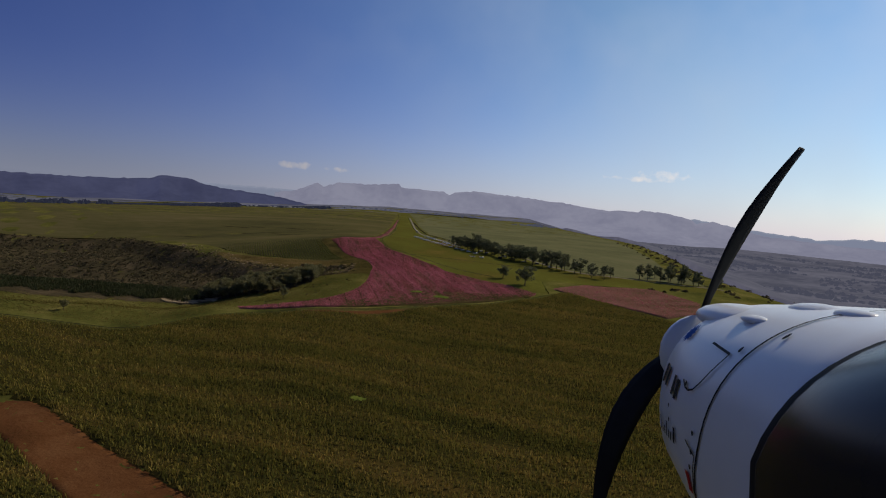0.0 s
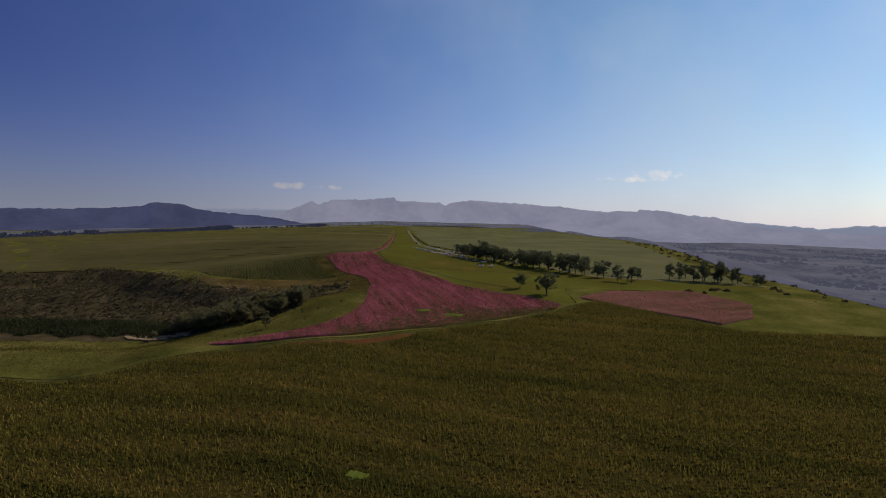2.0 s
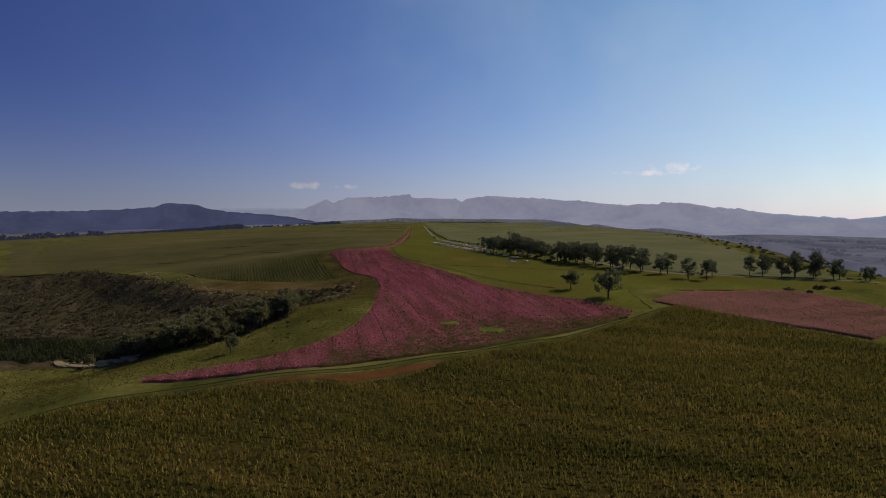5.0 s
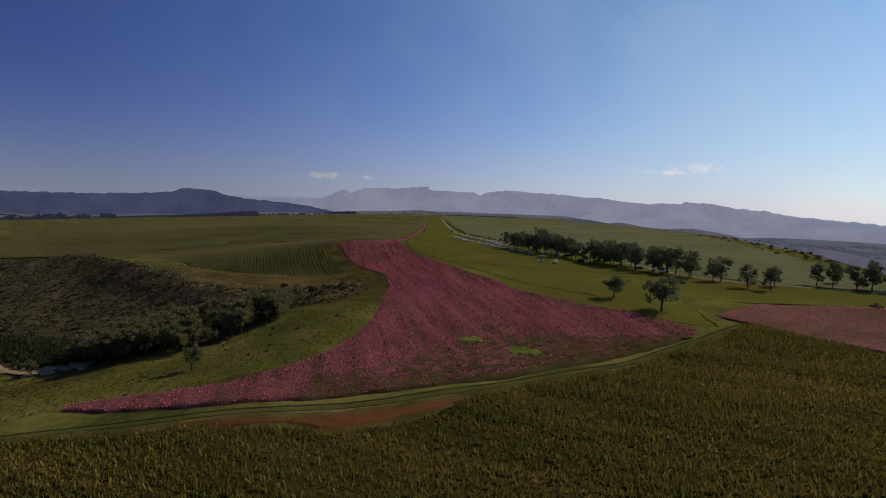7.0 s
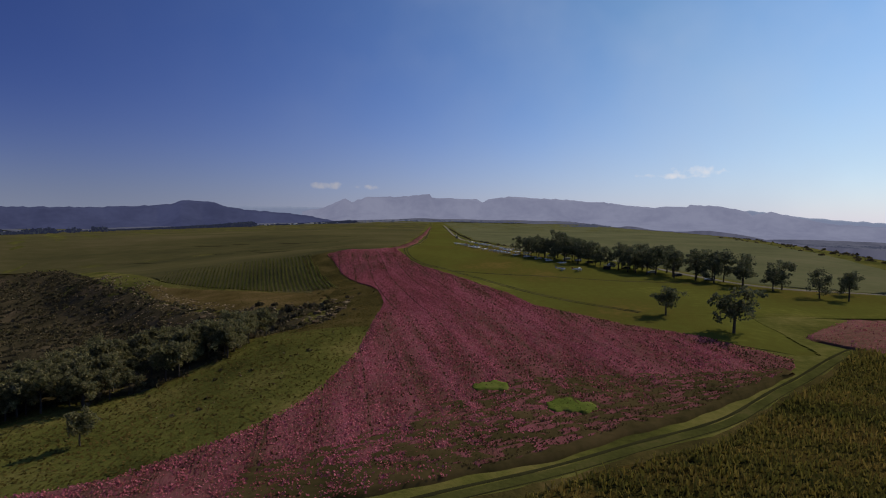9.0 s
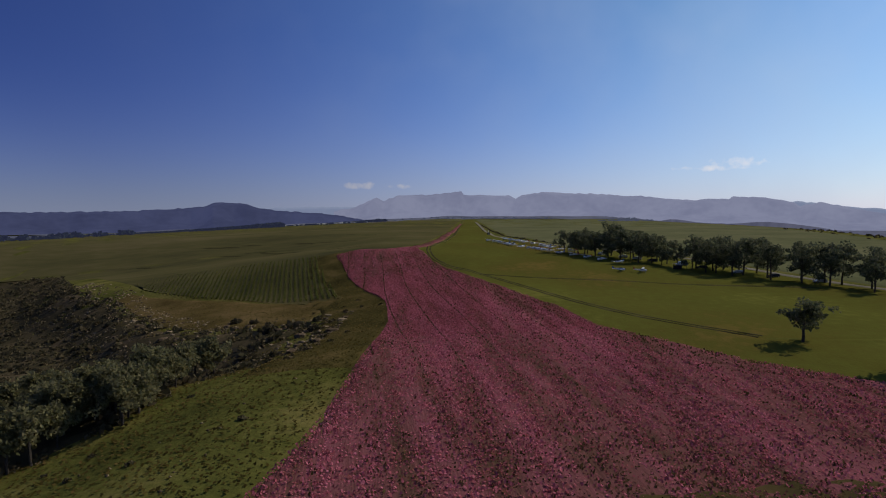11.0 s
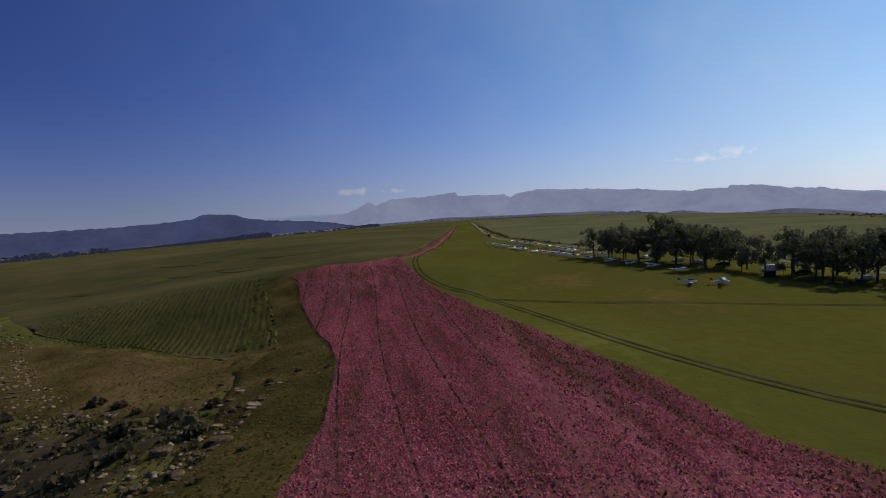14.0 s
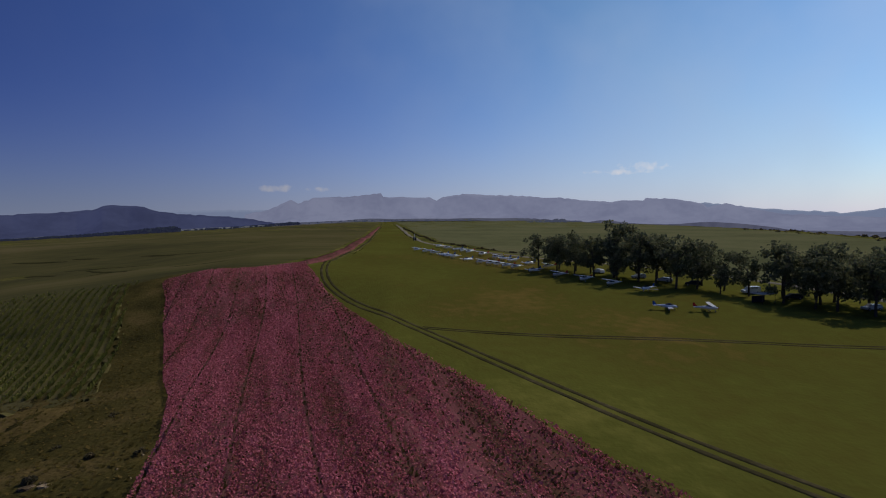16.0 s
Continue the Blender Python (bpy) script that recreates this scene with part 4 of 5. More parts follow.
# ---- mountains and far valley ----
SKY_LEFT = [(-60, 0.3), (-40, 0.02), (-32.4, 0.12), (-29, 0.3), (-26.2, 0.55), (-25.4, 0.86), (-24.6, 0.94), (-22.4, 0.84), (-21.6, 0.5), (-20.8, 0.3), (-18.5, 0.12), (-16, -0.05), (-13, -0.4), (-10, -1.0), (-7, -2.0)]
SKY_MAIN = [(-14, 0.1), (-12, 0.5), (-10.9, 1.0), (-9.8, 1.45), (-9.2, 1.12), (-7.6, 1.7), (-4.6, 1.76), (-3.2, 1.92), (-1.4, 2.08), (-1.15, 1.72), (0.9, 1.72), (3.4, 1.65), (4.0, 1.36), (4.6, 1.72), (6.8, 2.0), (9, 1.86), (11, 1.82), (16.2, 1.5), (20.6, 1.08), (21.6, 1.25), (23.4, 1.18), (23.6, 1.42), (26, 1.32), (28.3, 0.9), (28.8, 0.55), (30.2, 0.83), (31.3, 0.6), (34.2, -0.02), (37, -0.2), (41, -0.35), (60, -0.3)]
SKY_BACK = [(-24, 0.45), (-14, 0.55), (-8, 0.5), (20, 0.9), (27, 1.0), (29, 0.9), (33, 0.4), (39, 0.0), (42, 0.35), (46, 0.4), (60, 0.1)]


def mountain_range(name, skyline, radius, foot, depth, mat, seed, label):
    az = np.radians(np.arange(skyline[0][0], skyline[-1][0], 0.12))
    el = np.interp(np.degrees(az), [p[0] for p in skyline], [p[1] for p in skyline])
    rng = np.random.default_rng(seed)
    jag = np.interp(np.arange(len(az)), np.arange(0, len(az), 3), rng.normal(0, 0.03, (len(az) + 2) // 3)[: len(range(0, len(az), 3))])
    top = 23 + np.tan(np.radians(el)) * radius
    rough_top = np.tan(np.radians(jag)) * radius
    spur = np.interp(np.arange(len(az)), np.arange(0, len(az), 16), rng.normal(0, 1, len(range(0, len(az), 16))))
    rows = []
    for k, (f, h) in enumerate(((0, 0.0), (0.35, 0.18), (0.6, 0.4), (0.78, 0.62), (0.86, 0.92), (1.0, 1.0), (1.12, 0.7))):
        r = radius - depth * (1 - f) + spur * depth * 0.04 * math.sin(math.pi * min(1, f))
        z = foot + (top - foot) * h + (rough_top if h >= 0.9 else 0)
        rows.append(np.stack([r * np.sin(az), 404 + r * np.cos(az), z], -1))
    v = np.stack(rows)
    return obj(name, mesh_np(name, v.reshape(-1, 3), grid_faces(len(rows), len(az)), smooth=True), mat, label=label, category="mountains", kind="structure")


# All backdrop ridges and plains below carry painted haze as emission.
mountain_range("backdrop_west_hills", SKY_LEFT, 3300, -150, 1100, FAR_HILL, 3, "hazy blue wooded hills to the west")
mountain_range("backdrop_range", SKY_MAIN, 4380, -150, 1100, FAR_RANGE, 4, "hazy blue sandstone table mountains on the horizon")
mountain_range("backdrop_far_range", SKY_BACK, 4480, -150, 120, material("farthest range with haze glow", [(0.06, 0.07, 0.08), (0.08, 0.09, 0.1)], 0.004, 0.03, glow=rgb(140, 152, 182), glow_strength=1.0), 5, "pale farthest mountains dissolving in haze")
vx, vy = np.meshgrid(np.linspace(0, 1, 90), np.linspace(150, 4300, 130))
VX = line(EAST, vy) + 25 + vx ** 1.6 * 3600
VZ = ground_z(VX, vy) + 3 + 11 * np.sin(VX * 0.006 + np.sin(vy * 0.004) * 2) * sm(0, 500, VX - line(EAST, vy) - 100) + 4 * np.sin(vy * 0.011 + VX * 0.004)
VZ = np.maximum(VZ, ground_z(VX, vy) + 2)
VZ[:, 0] = ground_z(VX[:, 0], vy[:, 0]) - 4
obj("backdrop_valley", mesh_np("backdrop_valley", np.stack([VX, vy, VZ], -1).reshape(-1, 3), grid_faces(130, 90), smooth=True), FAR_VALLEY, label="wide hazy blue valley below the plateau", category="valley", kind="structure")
ux, uy = np.meshgrid(np.linspace(0, 1, 70), np.linspace(2420, 4250, 50))
UX = -2600 + ux * (line(EAST, uy) + 2600 + 80)
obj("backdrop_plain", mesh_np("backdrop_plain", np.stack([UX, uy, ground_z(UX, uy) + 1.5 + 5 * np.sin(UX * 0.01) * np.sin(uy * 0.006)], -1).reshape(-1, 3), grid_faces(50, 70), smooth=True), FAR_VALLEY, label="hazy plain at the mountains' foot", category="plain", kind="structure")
rng = np.random.default_rng(59)
wy = rng.uniform(420, 3000, 6500)
wx = line(EAST, wy) + 190 + 1500 * rng.random(6500) ** 1.3
thicket = np.sin(wx * 0.011 + 1.4 * np.sin(wy * 0.006)) * np.sin(wy * 0.009 + 0.8) > 0.12
wx, wy = wx[thicket], wy[thicket]
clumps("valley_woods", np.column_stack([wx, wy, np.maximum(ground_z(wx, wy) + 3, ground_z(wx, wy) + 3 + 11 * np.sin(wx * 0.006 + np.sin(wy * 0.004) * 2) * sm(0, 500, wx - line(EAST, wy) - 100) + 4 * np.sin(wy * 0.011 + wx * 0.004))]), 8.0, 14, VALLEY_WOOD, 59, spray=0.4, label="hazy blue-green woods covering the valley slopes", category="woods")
ux, uy = np.meshgrid(np.linspace(0, 1, 50), np.linspace(650, 2420, 60))
UX = -3200 + ux * (3200 - 1000)
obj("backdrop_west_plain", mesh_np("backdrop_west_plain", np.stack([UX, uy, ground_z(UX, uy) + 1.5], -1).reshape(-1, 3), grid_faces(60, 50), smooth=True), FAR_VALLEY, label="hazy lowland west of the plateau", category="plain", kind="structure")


# ---- village ----
def house_model():
    base = new("house")
    tagged(base, "small distant white house with a pale sheet roof", "house", "village houses")
    bm = bmesh.new()
    box(bm, 14, 8, 3.2, (0, 0, 1.6), 0.05)
    part("wall", bm, WALL, base)
    bm = bmesh.new()
    loft(bm, [[Vector((x, y, z)) for y, z in ((-4.6, 3.1), (0, 5.6), (4.6, 3.1), (0, 3.3))] for x in (-7.6, 7.6)])
    part("roof", bm, ROOF, base)
    for wx in (-4.5, 0, 4.5):
        bm = bmesh.new()
        box(bm, 1.6, 0.12, 1.3, (wx, -4.03, 1.7), 0.02)
        part("window", bm, DARKPAINT, base)
    return base


house = house_model()
rr = random.Random(12)
first = True
for i in range(20):
    x = rr.uniform(-600, -360)
    y = 2140 + (x + 610) * 0.35 + rr.uniform(-60, 40)
    m = Matrix.Translation((x, y, float(ground_z(x, y)) + 1.4)) @ Matrix.Rotation(rr.uniform(-0.5, 0.5), 4, "Z") @ Matrix.Scale(0.7 if first else rr.uniform(0.45, 0.85), 4)
    if first:
        house.matrix_basis = m
        first = False
    else:
        copy_thing(house, m).scale = m.to_scale()


# ---- parked aircraft ----
def ring(y, w, h, z, n=12, p=2.4):
    out = []
    for i in range(n):
        a = math.tau * i / n
        c, s = math.cos(a), math.sin(a)
        out.append(Vector((w * math.copysign(abs(c) ** (2 / p), c), y, z + h * math.copysign(abs(s) ** (2 / p), s))))
    return out


def wing_mesh(span, chord, y, z, tip=0.8, thick=0.11, sweep=0.0, dihedral=0.0):
    bm = bmesh.new()
    secs = []
    for u in (-1, -0.97, -0.5, 0, 0.5, 0.97, 1):
        a = abs(u)
        c = chord * (1 - (1 - tip) * a) * (0.6 if a == 1 else 1)
        t = thick * chord * (0.5 if a == 1 else 1)
        x, yy, zz = u * span / 2, y - sweep * a, z + dihedral * a
        secs.append([Vector((x, yy + c * f, zz + t * g)) for f, g in ((0.3, 0.05), (0.24, 0.6), (0.0, 0.75), (-0.4, 0.3), (-0.7, 0.0), (-0.35, -0.2), (0.0, -0.35), (0.22, -0.3))])
    return loft(bm, secs)


def aircraft_model(high, accent, label):
    base = new("light_aircraft")
    tagged(base, label, "aircraft", "parked aircraft")
    bm = bmesh.new()
    loft(bm, [ring(y, w, h, z) for y, w, h, z in ((2.3, 0.18, 0.18, 1.1), (2.15, 0.36, 0.34, 1.12), (1.2, 0.52, 0.5, 1.2), (0.2, 0.56, 0.58, 1.28), (-0.9, 0.5, 0.5, 1.28), (-2.2, 0.28, 0.3, 1.3), (-4.0, 0.1, 0.14, 1.38))])
    part("fuselage", bm, WHITE, base)
    bm = bmesh.new()
    loft(bm, [ring(y, w, h, z) for y, w, h, z in ((1.25, 0.3, 0.08, 1.62), (0.7, 0.5, 0.34, 1.66), (-0.1, 0.52, 0.4, 1.68), (-0.9, 0.4, 0.2, 1.6))])
    part("canopy", bm, GLASSY, base, "dark glazed canopy")
    part("wing", wing_mesh(9.2, 1.35, 0.6, 2.12 if high else 0.88, 0.82, dihedral=0.05 if high else 0.3), WHITE, base)
    part("tailplane", wing_mesh(2.7, 0.8, -3.7, 1.42, 0.75), WHITE, base)
    bm = bmesh.new()
    loft(bm, [[Vector((s * t, y, z)) for y, s in ((y0, 0.3), ((y0 + y1) / 2, 1), (y1, 0.3), ((y0 + y1) / 2, -1))] for z, y0, y1, t in ((1.35, -2.9, -4.2, 0.05), (2.0, -3.5, -4.3, 0.045), (2.55, -3.9, -4.35, 0.03))])
    part("fin", bm, accent, base, "painted tail fin")
    bm = bmesh.new()
    for s in (-1, 1):
        box(bm, 0.09, 0.03, 0.8, (0, 2.42, 1.1 + s * 0.42), 0.012)
    part("propeller", bm, BLACK, base)
    bm = bmesh.new()
    lathe(bm, [(0.15, 2.3), (0.12, 2.45), (0.02, 2.6)], 10, (0, 0, 1.1), 1)
    part("spinner", bm, accent, base)
    for x, y in ((-0.85, 0.1), (0.85, 0.1), (0, 1.7)):
        bm = bmesh.new()
        lathe(bm, [(0.1, -0.06), (0.19, -0.05), (0.2, 0), (0.19, 0.05), (0.1, 0.06)], 12, (x, y, 0.2), 0)
        wheel = part("wheel", bm, RUBBER, base)
        bm = bmesh.new()
        lathe(bm, [(0.05, -0.075), (0.09, -0.07), (0.09, 0.07), (0.05, 0.075)], 10, (x, y, 0.2), 0)
        part("rim", bm, WHITE, wheel, "white wheel rim")
        bm = bmesh.new()
        limb(bm, (x, y, 0.22), (x * 0.45, y, 0.85), 0.035, 0.045)
        part("gear_leg", bm, WHITE, base)
    if high:
        for s in (-1, 1):
            bm = bmesh.new()
            limb(bm, (s * 0.5, 0.5, 0.9), (s * 2.2, 0.6, 2.1), 0.035, 0.03)
            part("strut", bm, WHITE, base)
    return base


fleet = [aircraft_model(True, RED, "white high-wing light aircraft parked on the grass"), aircraft_model(False, BLUE, "white low-wing light aircraft parked on the grass"), aircraft_model(True, YELLOW, "white high-wing aircraft with yellow fin parked on grass")]
stands = [(14, 673), (20, 654), (24, 644), (28, 632), (32, 622), (37, 613), (41, 602), (45, 592), (50, 580), (55, 570), (60, 561), (66, 552), (62, 531), (70, 528), (23, 718), (26, 699), (29, 682), (33, 666), (37, 652), (41, 640), (45, 628), (49, 616), (53, 604), (10, 684), (17, 664), (22, 649), (35, 617), (39, 607), (31, 674), (43, 634)]
rr = random.Random(14)
for i, (x, y) in enumerate(stands):
    m = Matrix.Translation((x, y, float(ground_z(x, y)) + 0.07)) @ Matrix.Rotation(radians(112 + rr.uniform(-18, 18) + (150 if i in (12, 13) else 0)), 4, "Z") @ Matrix.Scale(0.8, 4)
    if i < 3:
        fleet[i].matrix_basis = m
    else:
        copy_thing(fleet[(i * 2 + i // 3) % 3], Matrix.Translation(m.translation) @ m.to_quaternion().to_matrix().to_4x4()).scale = (0.8, 0.8, 0.8)


# ---- cars under the trees, shelter, marker ----
def car_model(mat, label, van=False):
    base = new("van" if van else "car")
    tagged(base, label, "van" if van else "car", "parked vehicles")
    bm = bmesh.new()
    h = 1.95 if van else 1.42
    prof = ((-2.1, 0.35), (-2.15, 0.8), (-1.95, h - 0.15), (-1.6, h), (0.55, h), (1.2, 1.0), (2.05, 0.85), (2.15, 0.4)) if not van else ((-2.3, 0.35), (-2.35, 1.0), (-2.3, h - 0.1), (-2.15, h), (1.0, h), (1.75, 1.15), (2.3, 1.0), (2.35, 0.4))
    loft(bm, [[Vector((x * (0.86 if z > 1.05 else 1), y, z)) for y, z in prof] for x in (-0.85, -0.8, 0.8, 0.85)])
    part("body", bm, mat, base)
    bm = bmesh.new()
    box(bm, 1.56, 2.0, 0.34, (0, -0.55, h - 0.34), 0.06)
    part("windows", bm, GLASSY, base)
    for x in (-0.8, 0.8):
        for y in (-1.35, 1.35):
            bm = bmesh.new()
            lathe(bm, [(0.2, -0.1), (0.32, -0.09), (0.33, 0), (0.32, 0.09), (0.2, 0.1)], 14, (x, y, 0.33), 0)
            wheel = part("wheel", bm, RUBBER, base)
            bm = bmesh.new()
            lathe(bm, [(0.06, -0.125), (0.19, -0.11), (0.19, 0.11), (0.06, 0.125)], 12, (x, y, 0.33), 0)
            part("rim", bm, ROOF, wheel, "pale metal wheel rim")
    return base


SILVER = material("silver paint", [(0.35, 0.36, 0.37), (0.45, 0.46, 0.47)], 2.0, 12.0, rough=0.3, metal=0.3)
cars = [car_model(WHITE, "white car parked in the trees' shade"), car_model(SILVER, "silver car parked beside the trees"), car_model(DARKPAINT, "dark car parked beneath the trees"), car_model(WHITE, "white van parked beneath the trees", True)]
for i, (x, y, a) in enumerate(((66, 589, 20), (74, 576, 100), (84, 562, 60), (93, 549, 95), (79, 569, 30), (99, 541, 80), (108, 527, 95), (117, 516, 110), (126, 501, 90))):
    m = Matrix.Translation((x, y, float(ground_z(x, y)) + 0.03)) @ Matrix.Rotation(radians(a), 4, "Z")
    if i < 4:
        cars[i].matrix_basis = m
    else:
        copy_thing(cars[1 + i % 2], m)
shelter = new("shelter")
tagged(shelter, "small dark open shelter with a pale roof", "shelter")
for sx in (-2.2, 2.2):
    for sy in (-1.4, 1.4):
        bm = bmesh.new()
        limb(bm, (sx, sy, -0.3), (sx, sy, 2.4), 0.08, 0.07)
        part("post", bm, BARK, shelter)
bm = bmesh.new()
box(bm, 5.2, 3.6, 0.12, (0, 0, 2.48), 0.03)
part("roof", bm, ROOF, shelter)
bm = bmesh.new()
box(bm, 4.3, 0.1, 1.7, (0, 1.4, 0.9), 0.02)
part("wall", bm, DARKPAINT, shelter)
shelter.matrix_basis = pose(88, 536, float(ground_z(88, 536)), 0, 0, 20)
post = new("marker_post")
tagged(post, "white marker post with a dark board by the airstrip", "marker")
bm = bmesh.new()
lathe(bm, [(0.16, -0.4), (0.15, 2.2), (0.12, 4.4), (0.02, 4.5)], 10)
part("pole", bm, WHITE, post)
bm = bmesh.new()
box(bm, 2.0, 0.25, 2.0, (0.1, 0, 1.2), 0.06)
part("board", bm, DARKPAINT, post)
post.matrix_basis = pose(12.5, 790, float(ground_z(12.5, 790)), 0, 0, 10)

# ---- the carrying aircraft's nose, in flight beside the camera's first place ----
nose = new("aircraft_nose")
tagged(nose, "white engine cowling of a light aircraft in flight, black propeller", "aircraft")


def cowl_ring(y, cx, cz, w, h, n=40, p=2.7, tilt=0.0):
    """A rounded section; its upper half leans back by tilt."""
    out = []
    for i in range(n):
        a = math.tau * i / n
        c, s = math.cos(a), math.sin(a)
        dz = h * math.copysign(abs(s) ** (2 / p), s)
        out.append(Vector((cx + w * math.copysign(abs(c) ** (2 / p), c), y + tilt * max(dz, 0.1), cz + dz)))
    return out


def skin(name, rows, mat, label="", close=True, parent=None):
    bm = bmesh.new()
    loft(bm, [cowl_ring(*r) for r in rows], close)
    for f in bm.faces:
        f.smooth = True
    return part(name, bm, mat, parent or nose, label)


# the cowling's sections from the air intake back to the windscreen: y, centre x and z, half width, half height, squareness
COWL = [(2.34, 1.1, -0.55, 0.12, 0.13, 2.0), (2.31, 1.11, -0.55, 0.215, 0.22, 2.0), (2.24, 1.13, -0.56, 0.3, 0.32, 2.05), (2.12, 1.155, -0.575, 0.375, 0.375, 2.1), (1.9, 1.18, -0.58, 0.44, 0.4, 2.2), (1.62, 1.2, -0.58, 0.475, 0.415, 2.5), (1.3, 1.2, -0.585, 0.49, 0.43, 2.7), (1.05, 1.2, -0.59, 0.5, 0.44, 2.7)]


def cowl_at(y):
    return [float(np.interp(y, [r[0] for r in COWL[::-1]], [r[i] for r in COWL[::-1]])) for i in range(1, 6)]


cowling = skin("cowling", [(y, *cowl_at(y)[:4], 48, cowl_at(y)[4]) for y in (2.34, 2.325, 2.31, 2.275, 2.24, 2.18, 2.12, 2.0, 1.9, 1.76, 1.62, 1.45, 1.3, 1.05)], WHITE)
windscreen = skin("windscreen", [(1.39, 1.2, -0.585, 0.494, 0.434, 48, 2.7, -0.46), (1.36, 1.2, -0.58, 0.503, 0.443, 48, 2.7, -0.46), (1.2, 1.2, -0.57, 0.528, 0.472, 48, 2.7, -0.42), (0.95, 1.2, -0.55, 0.555, 0.53, 48, 2.7, -0.3), (0.55, 1.2, -0.53, 0.57, 0.56, 48, 2.7, -0.1)], GLASSY, "dark tinted windscreen")
skin("screen_frame", [(y, 1.2, -0.585, w, h, 48, 2.7, -0.46) for y, w, h in ((1.4, 0.4955, 0.4355), (1.385, 0.4985, 0.4385), (1.37, 0.4995, 0.4395))], BLACK, "black rim round the windscreen", False, windscreen)
# Added bronze band imitates a brown reflection in the windscreen.
skin("screen_reflection", [(0.99, 1.2, -0.42, 0.52, 0.05, 40, 2.2), (0.93, 1.2, -0.43, 0.56, 0.09, 40, 2.2), (0.8, 1.2, -0.44, 0.6, 0.12, 40, 2.2), (0.6, 1.2, -0.44, 0.61, 0.14, 40, 2.2)], BRONZE, "bronze-brown band standing for a reflection in the screen")
bm = bmesh.new()
for cx, cy, cz, r in ((0.95, 1.79, -0.215, 0.03), (1.07, 1.52, -0.172, 0.035), (1.06, 2.1, -0.25, 0.115), (1.12, 1.75, -0.19, 0.06)):
    g = bmesh.ops.create_uvsphere(bm, u_segments=16, v_segments=10, radius=r)
    bmesh.ops.scale(bm, vec=(1, 2.2, 0.45), verts=g["verts"])
    bmesh.ops.translate(bm, vec=(cx, cy, cz), verts=g["verts"])
for f in bm.faces:
    f.smooth = True
part("blister", bm, WHITE, cowling)
bm = bmesh.new()
lathe(bm, [(0.17, 2.36), (0.16, 2.42), (0.12, 2.52), (0.03, 2.6)], 24, (1.05, 0, -0.43), 1)
for f in bm.faces:
    f.smooth = True
part("spinner", bm, WHITE, nose)


def on_cowl(a, y, proud=0.003):
    """The point of the cowling's skin at the angle a round its axis."""
    cx, cz, w, h, p = cowl_at(y)
    c, q = math.cos(a), math.sin(a)
    return Vector((cx + (w + proud) * math.copysign(abs(c) ** (2 / p), c), y, cz + (h + proud) * math.copysign(abs(q) ** (2 / p), q)))


# the seam between cowling and fuselage lies a little proud of the skin
bm = bmesh.new()
rims = [[], []]
for i in range(72):
    a = math.tau * i / 72
    y = 1.68 - 0.37 * (on_cowl(a, 1.62).z + 0.58)
    for rim, dy in zip(rims, (0.005, -0.005)):
        rim.append(on_cowl(a, y + dy))
loft(bm, rims, False)
part("seam", bm, BLACK, cowling)


def blade(angle, length=0.9, bow=0.16):
    """A slightly swept, tapered and twisted propeller blade."""
    bm = bmesh.new()
    secs = []
    for k in range(11):
        u = k / 10
        r = 0.12 + (length - 0.12) * u
        c = 0.048 * (0.75 + 0.6 * math.sin(math.pi * min(1, u * 1.05 + 0.12))) * (1 - 0.55 * u ** 3)
        sweep = bow * u * u
        tw = radians(58 - 42 * u)
        secs.append([Vector((sweep + c * f * math.cos(tw) - g * math.sin(tw), c * f * math.sin(tw) + g * math.cos(tw), r)) for f, g in ((1, 0), (0.4, 0.012), (-0.5, 0.012), (-1, 0), (-0.5, -0.006), (0.4, -0.006))])
    loft(bm, secs)
    for f in bm.faces:
        f.smooth = True
    bmesh.ops.rotate(bm, cent=(0, 0, 0), matrix=Matrix.Rotation(angle, 3, "Y"), verts=bm.verts)
    bmesh.ops.translate(bm, vec=(1.03, 2.42, -0.38), verts=bm.verts)
    return bm


for a, bow in ((20, 0.15), (120, 0.1), (232, -0.48)):
    part("propeller_blade", blade(radians(a), 0.9, bow), BLACK, nose, "matt black propeller blade")


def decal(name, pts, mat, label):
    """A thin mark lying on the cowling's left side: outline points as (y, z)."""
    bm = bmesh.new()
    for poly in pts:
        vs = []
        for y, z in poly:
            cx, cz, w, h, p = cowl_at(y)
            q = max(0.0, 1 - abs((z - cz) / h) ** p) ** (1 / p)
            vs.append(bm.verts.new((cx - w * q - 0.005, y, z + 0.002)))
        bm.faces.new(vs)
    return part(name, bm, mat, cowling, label)


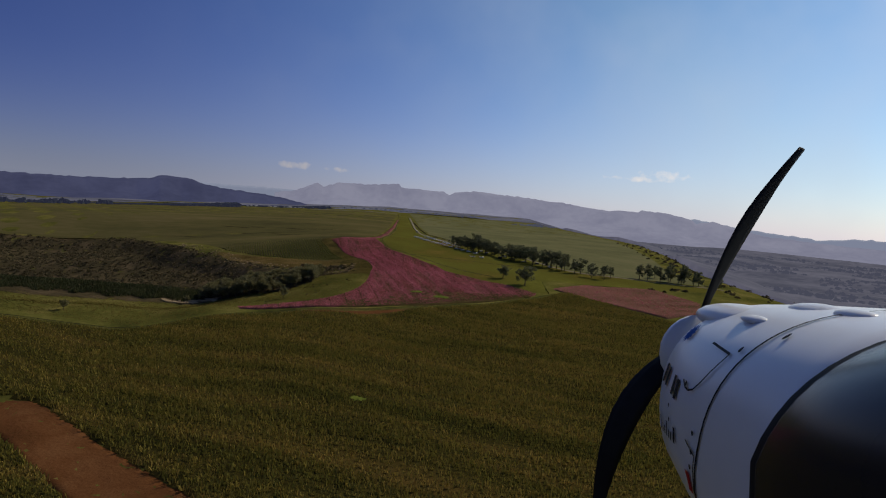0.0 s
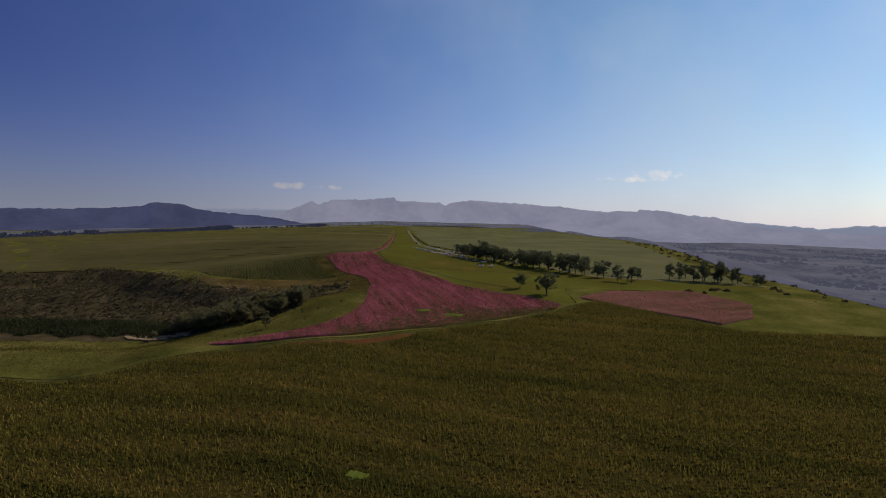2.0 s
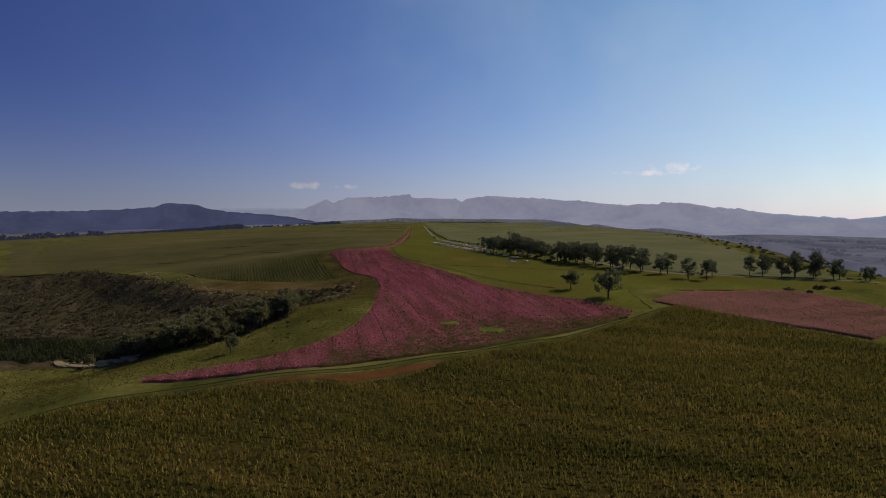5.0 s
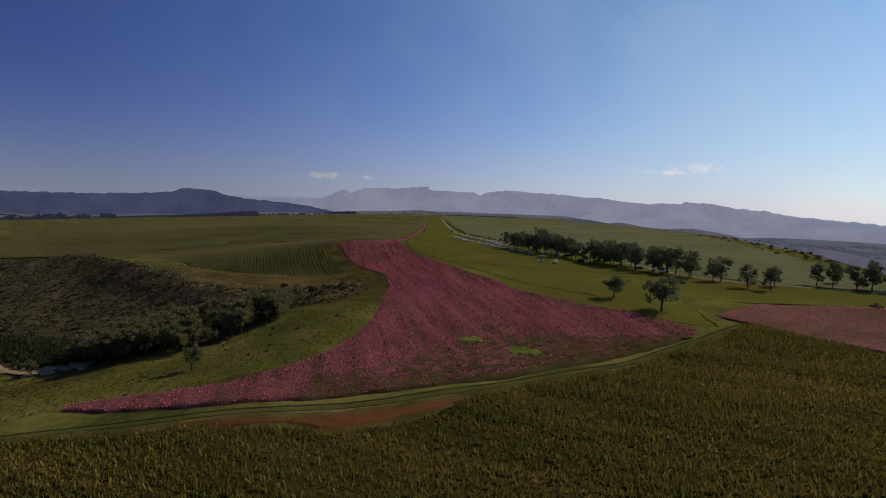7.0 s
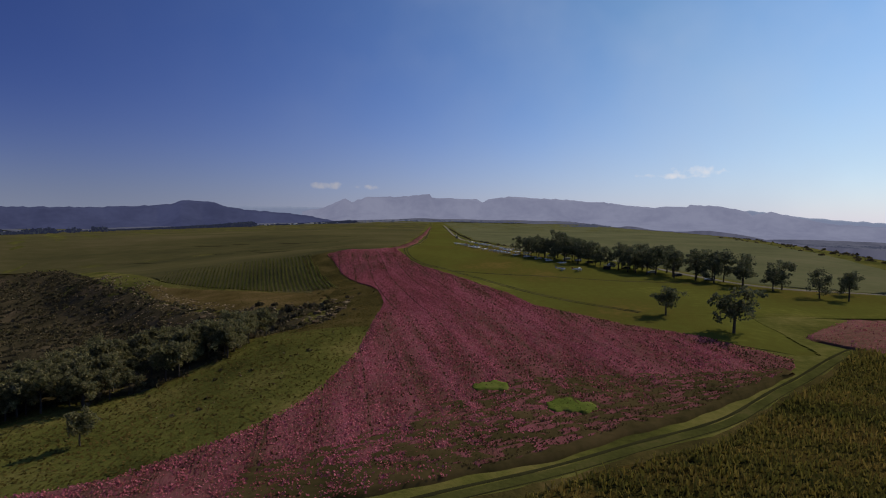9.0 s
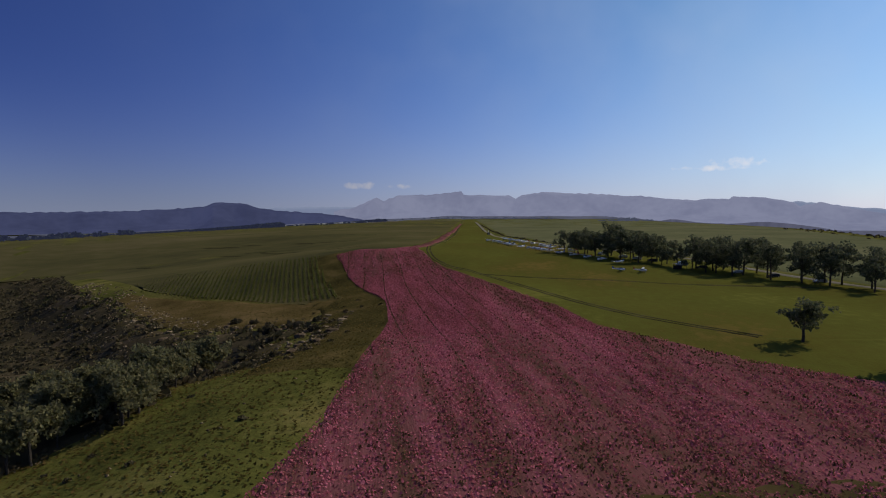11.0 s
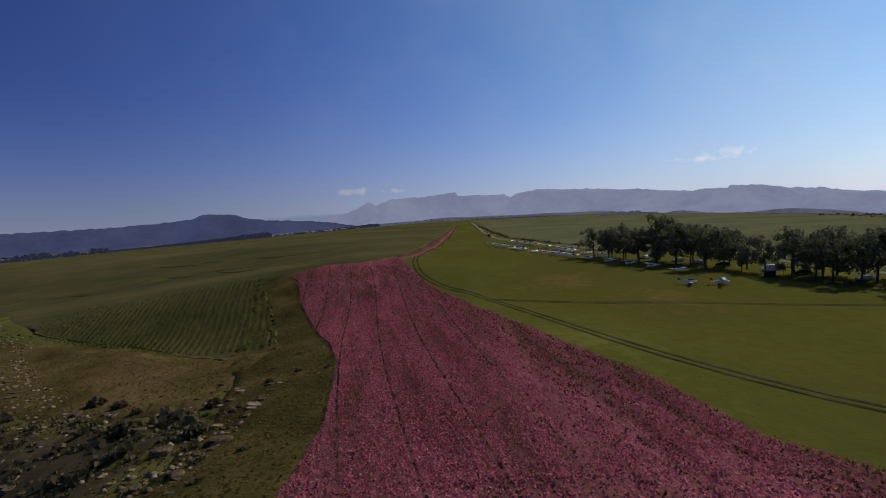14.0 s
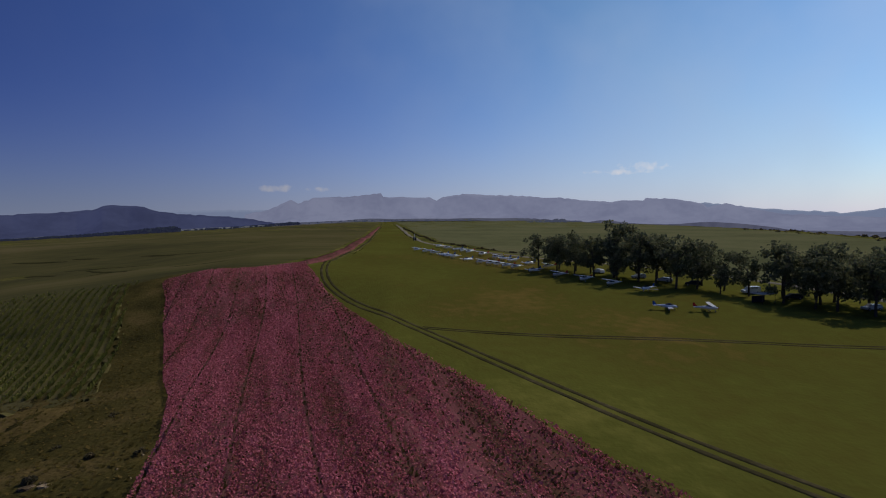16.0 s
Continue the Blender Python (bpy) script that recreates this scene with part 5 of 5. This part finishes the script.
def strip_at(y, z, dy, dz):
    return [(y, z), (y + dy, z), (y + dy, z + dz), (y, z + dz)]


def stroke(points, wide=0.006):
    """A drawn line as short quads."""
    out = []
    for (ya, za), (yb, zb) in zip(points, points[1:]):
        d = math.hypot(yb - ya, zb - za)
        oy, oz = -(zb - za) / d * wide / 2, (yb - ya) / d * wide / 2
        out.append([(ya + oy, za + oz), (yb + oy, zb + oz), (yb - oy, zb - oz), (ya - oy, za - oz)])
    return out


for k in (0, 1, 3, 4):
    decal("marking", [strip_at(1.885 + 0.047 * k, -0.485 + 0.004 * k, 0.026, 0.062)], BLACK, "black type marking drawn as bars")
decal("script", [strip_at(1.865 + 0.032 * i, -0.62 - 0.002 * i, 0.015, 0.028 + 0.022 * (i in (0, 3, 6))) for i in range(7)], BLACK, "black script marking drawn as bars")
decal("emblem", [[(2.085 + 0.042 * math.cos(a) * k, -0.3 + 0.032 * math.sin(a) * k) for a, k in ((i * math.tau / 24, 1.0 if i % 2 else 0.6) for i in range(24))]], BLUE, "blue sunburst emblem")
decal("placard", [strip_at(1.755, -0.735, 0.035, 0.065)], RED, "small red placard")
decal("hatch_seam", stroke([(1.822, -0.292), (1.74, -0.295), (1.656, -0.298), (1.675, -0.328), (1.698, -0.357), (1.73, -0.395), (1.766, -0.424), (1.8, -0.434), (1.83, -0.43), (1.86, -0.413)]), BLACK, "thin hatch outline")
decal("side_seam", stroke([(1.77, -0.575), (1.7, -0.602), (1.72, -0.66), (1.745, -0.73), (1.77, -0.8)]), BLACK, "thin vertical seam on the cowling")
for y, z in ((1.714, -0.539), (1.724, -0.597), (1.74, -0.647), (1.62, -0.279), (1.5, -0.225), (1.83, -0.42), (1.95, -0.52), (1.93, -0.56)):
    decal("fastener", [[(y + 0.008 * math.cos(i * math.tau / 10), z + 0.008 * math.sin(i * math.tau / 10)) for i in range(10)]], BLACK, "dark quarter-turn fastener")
nose.matrix_basis = look(PATH[0][1], PATH[0][2], PATH[0][3]) @ Matrix.Rotation(radians(-90), 4, "X")
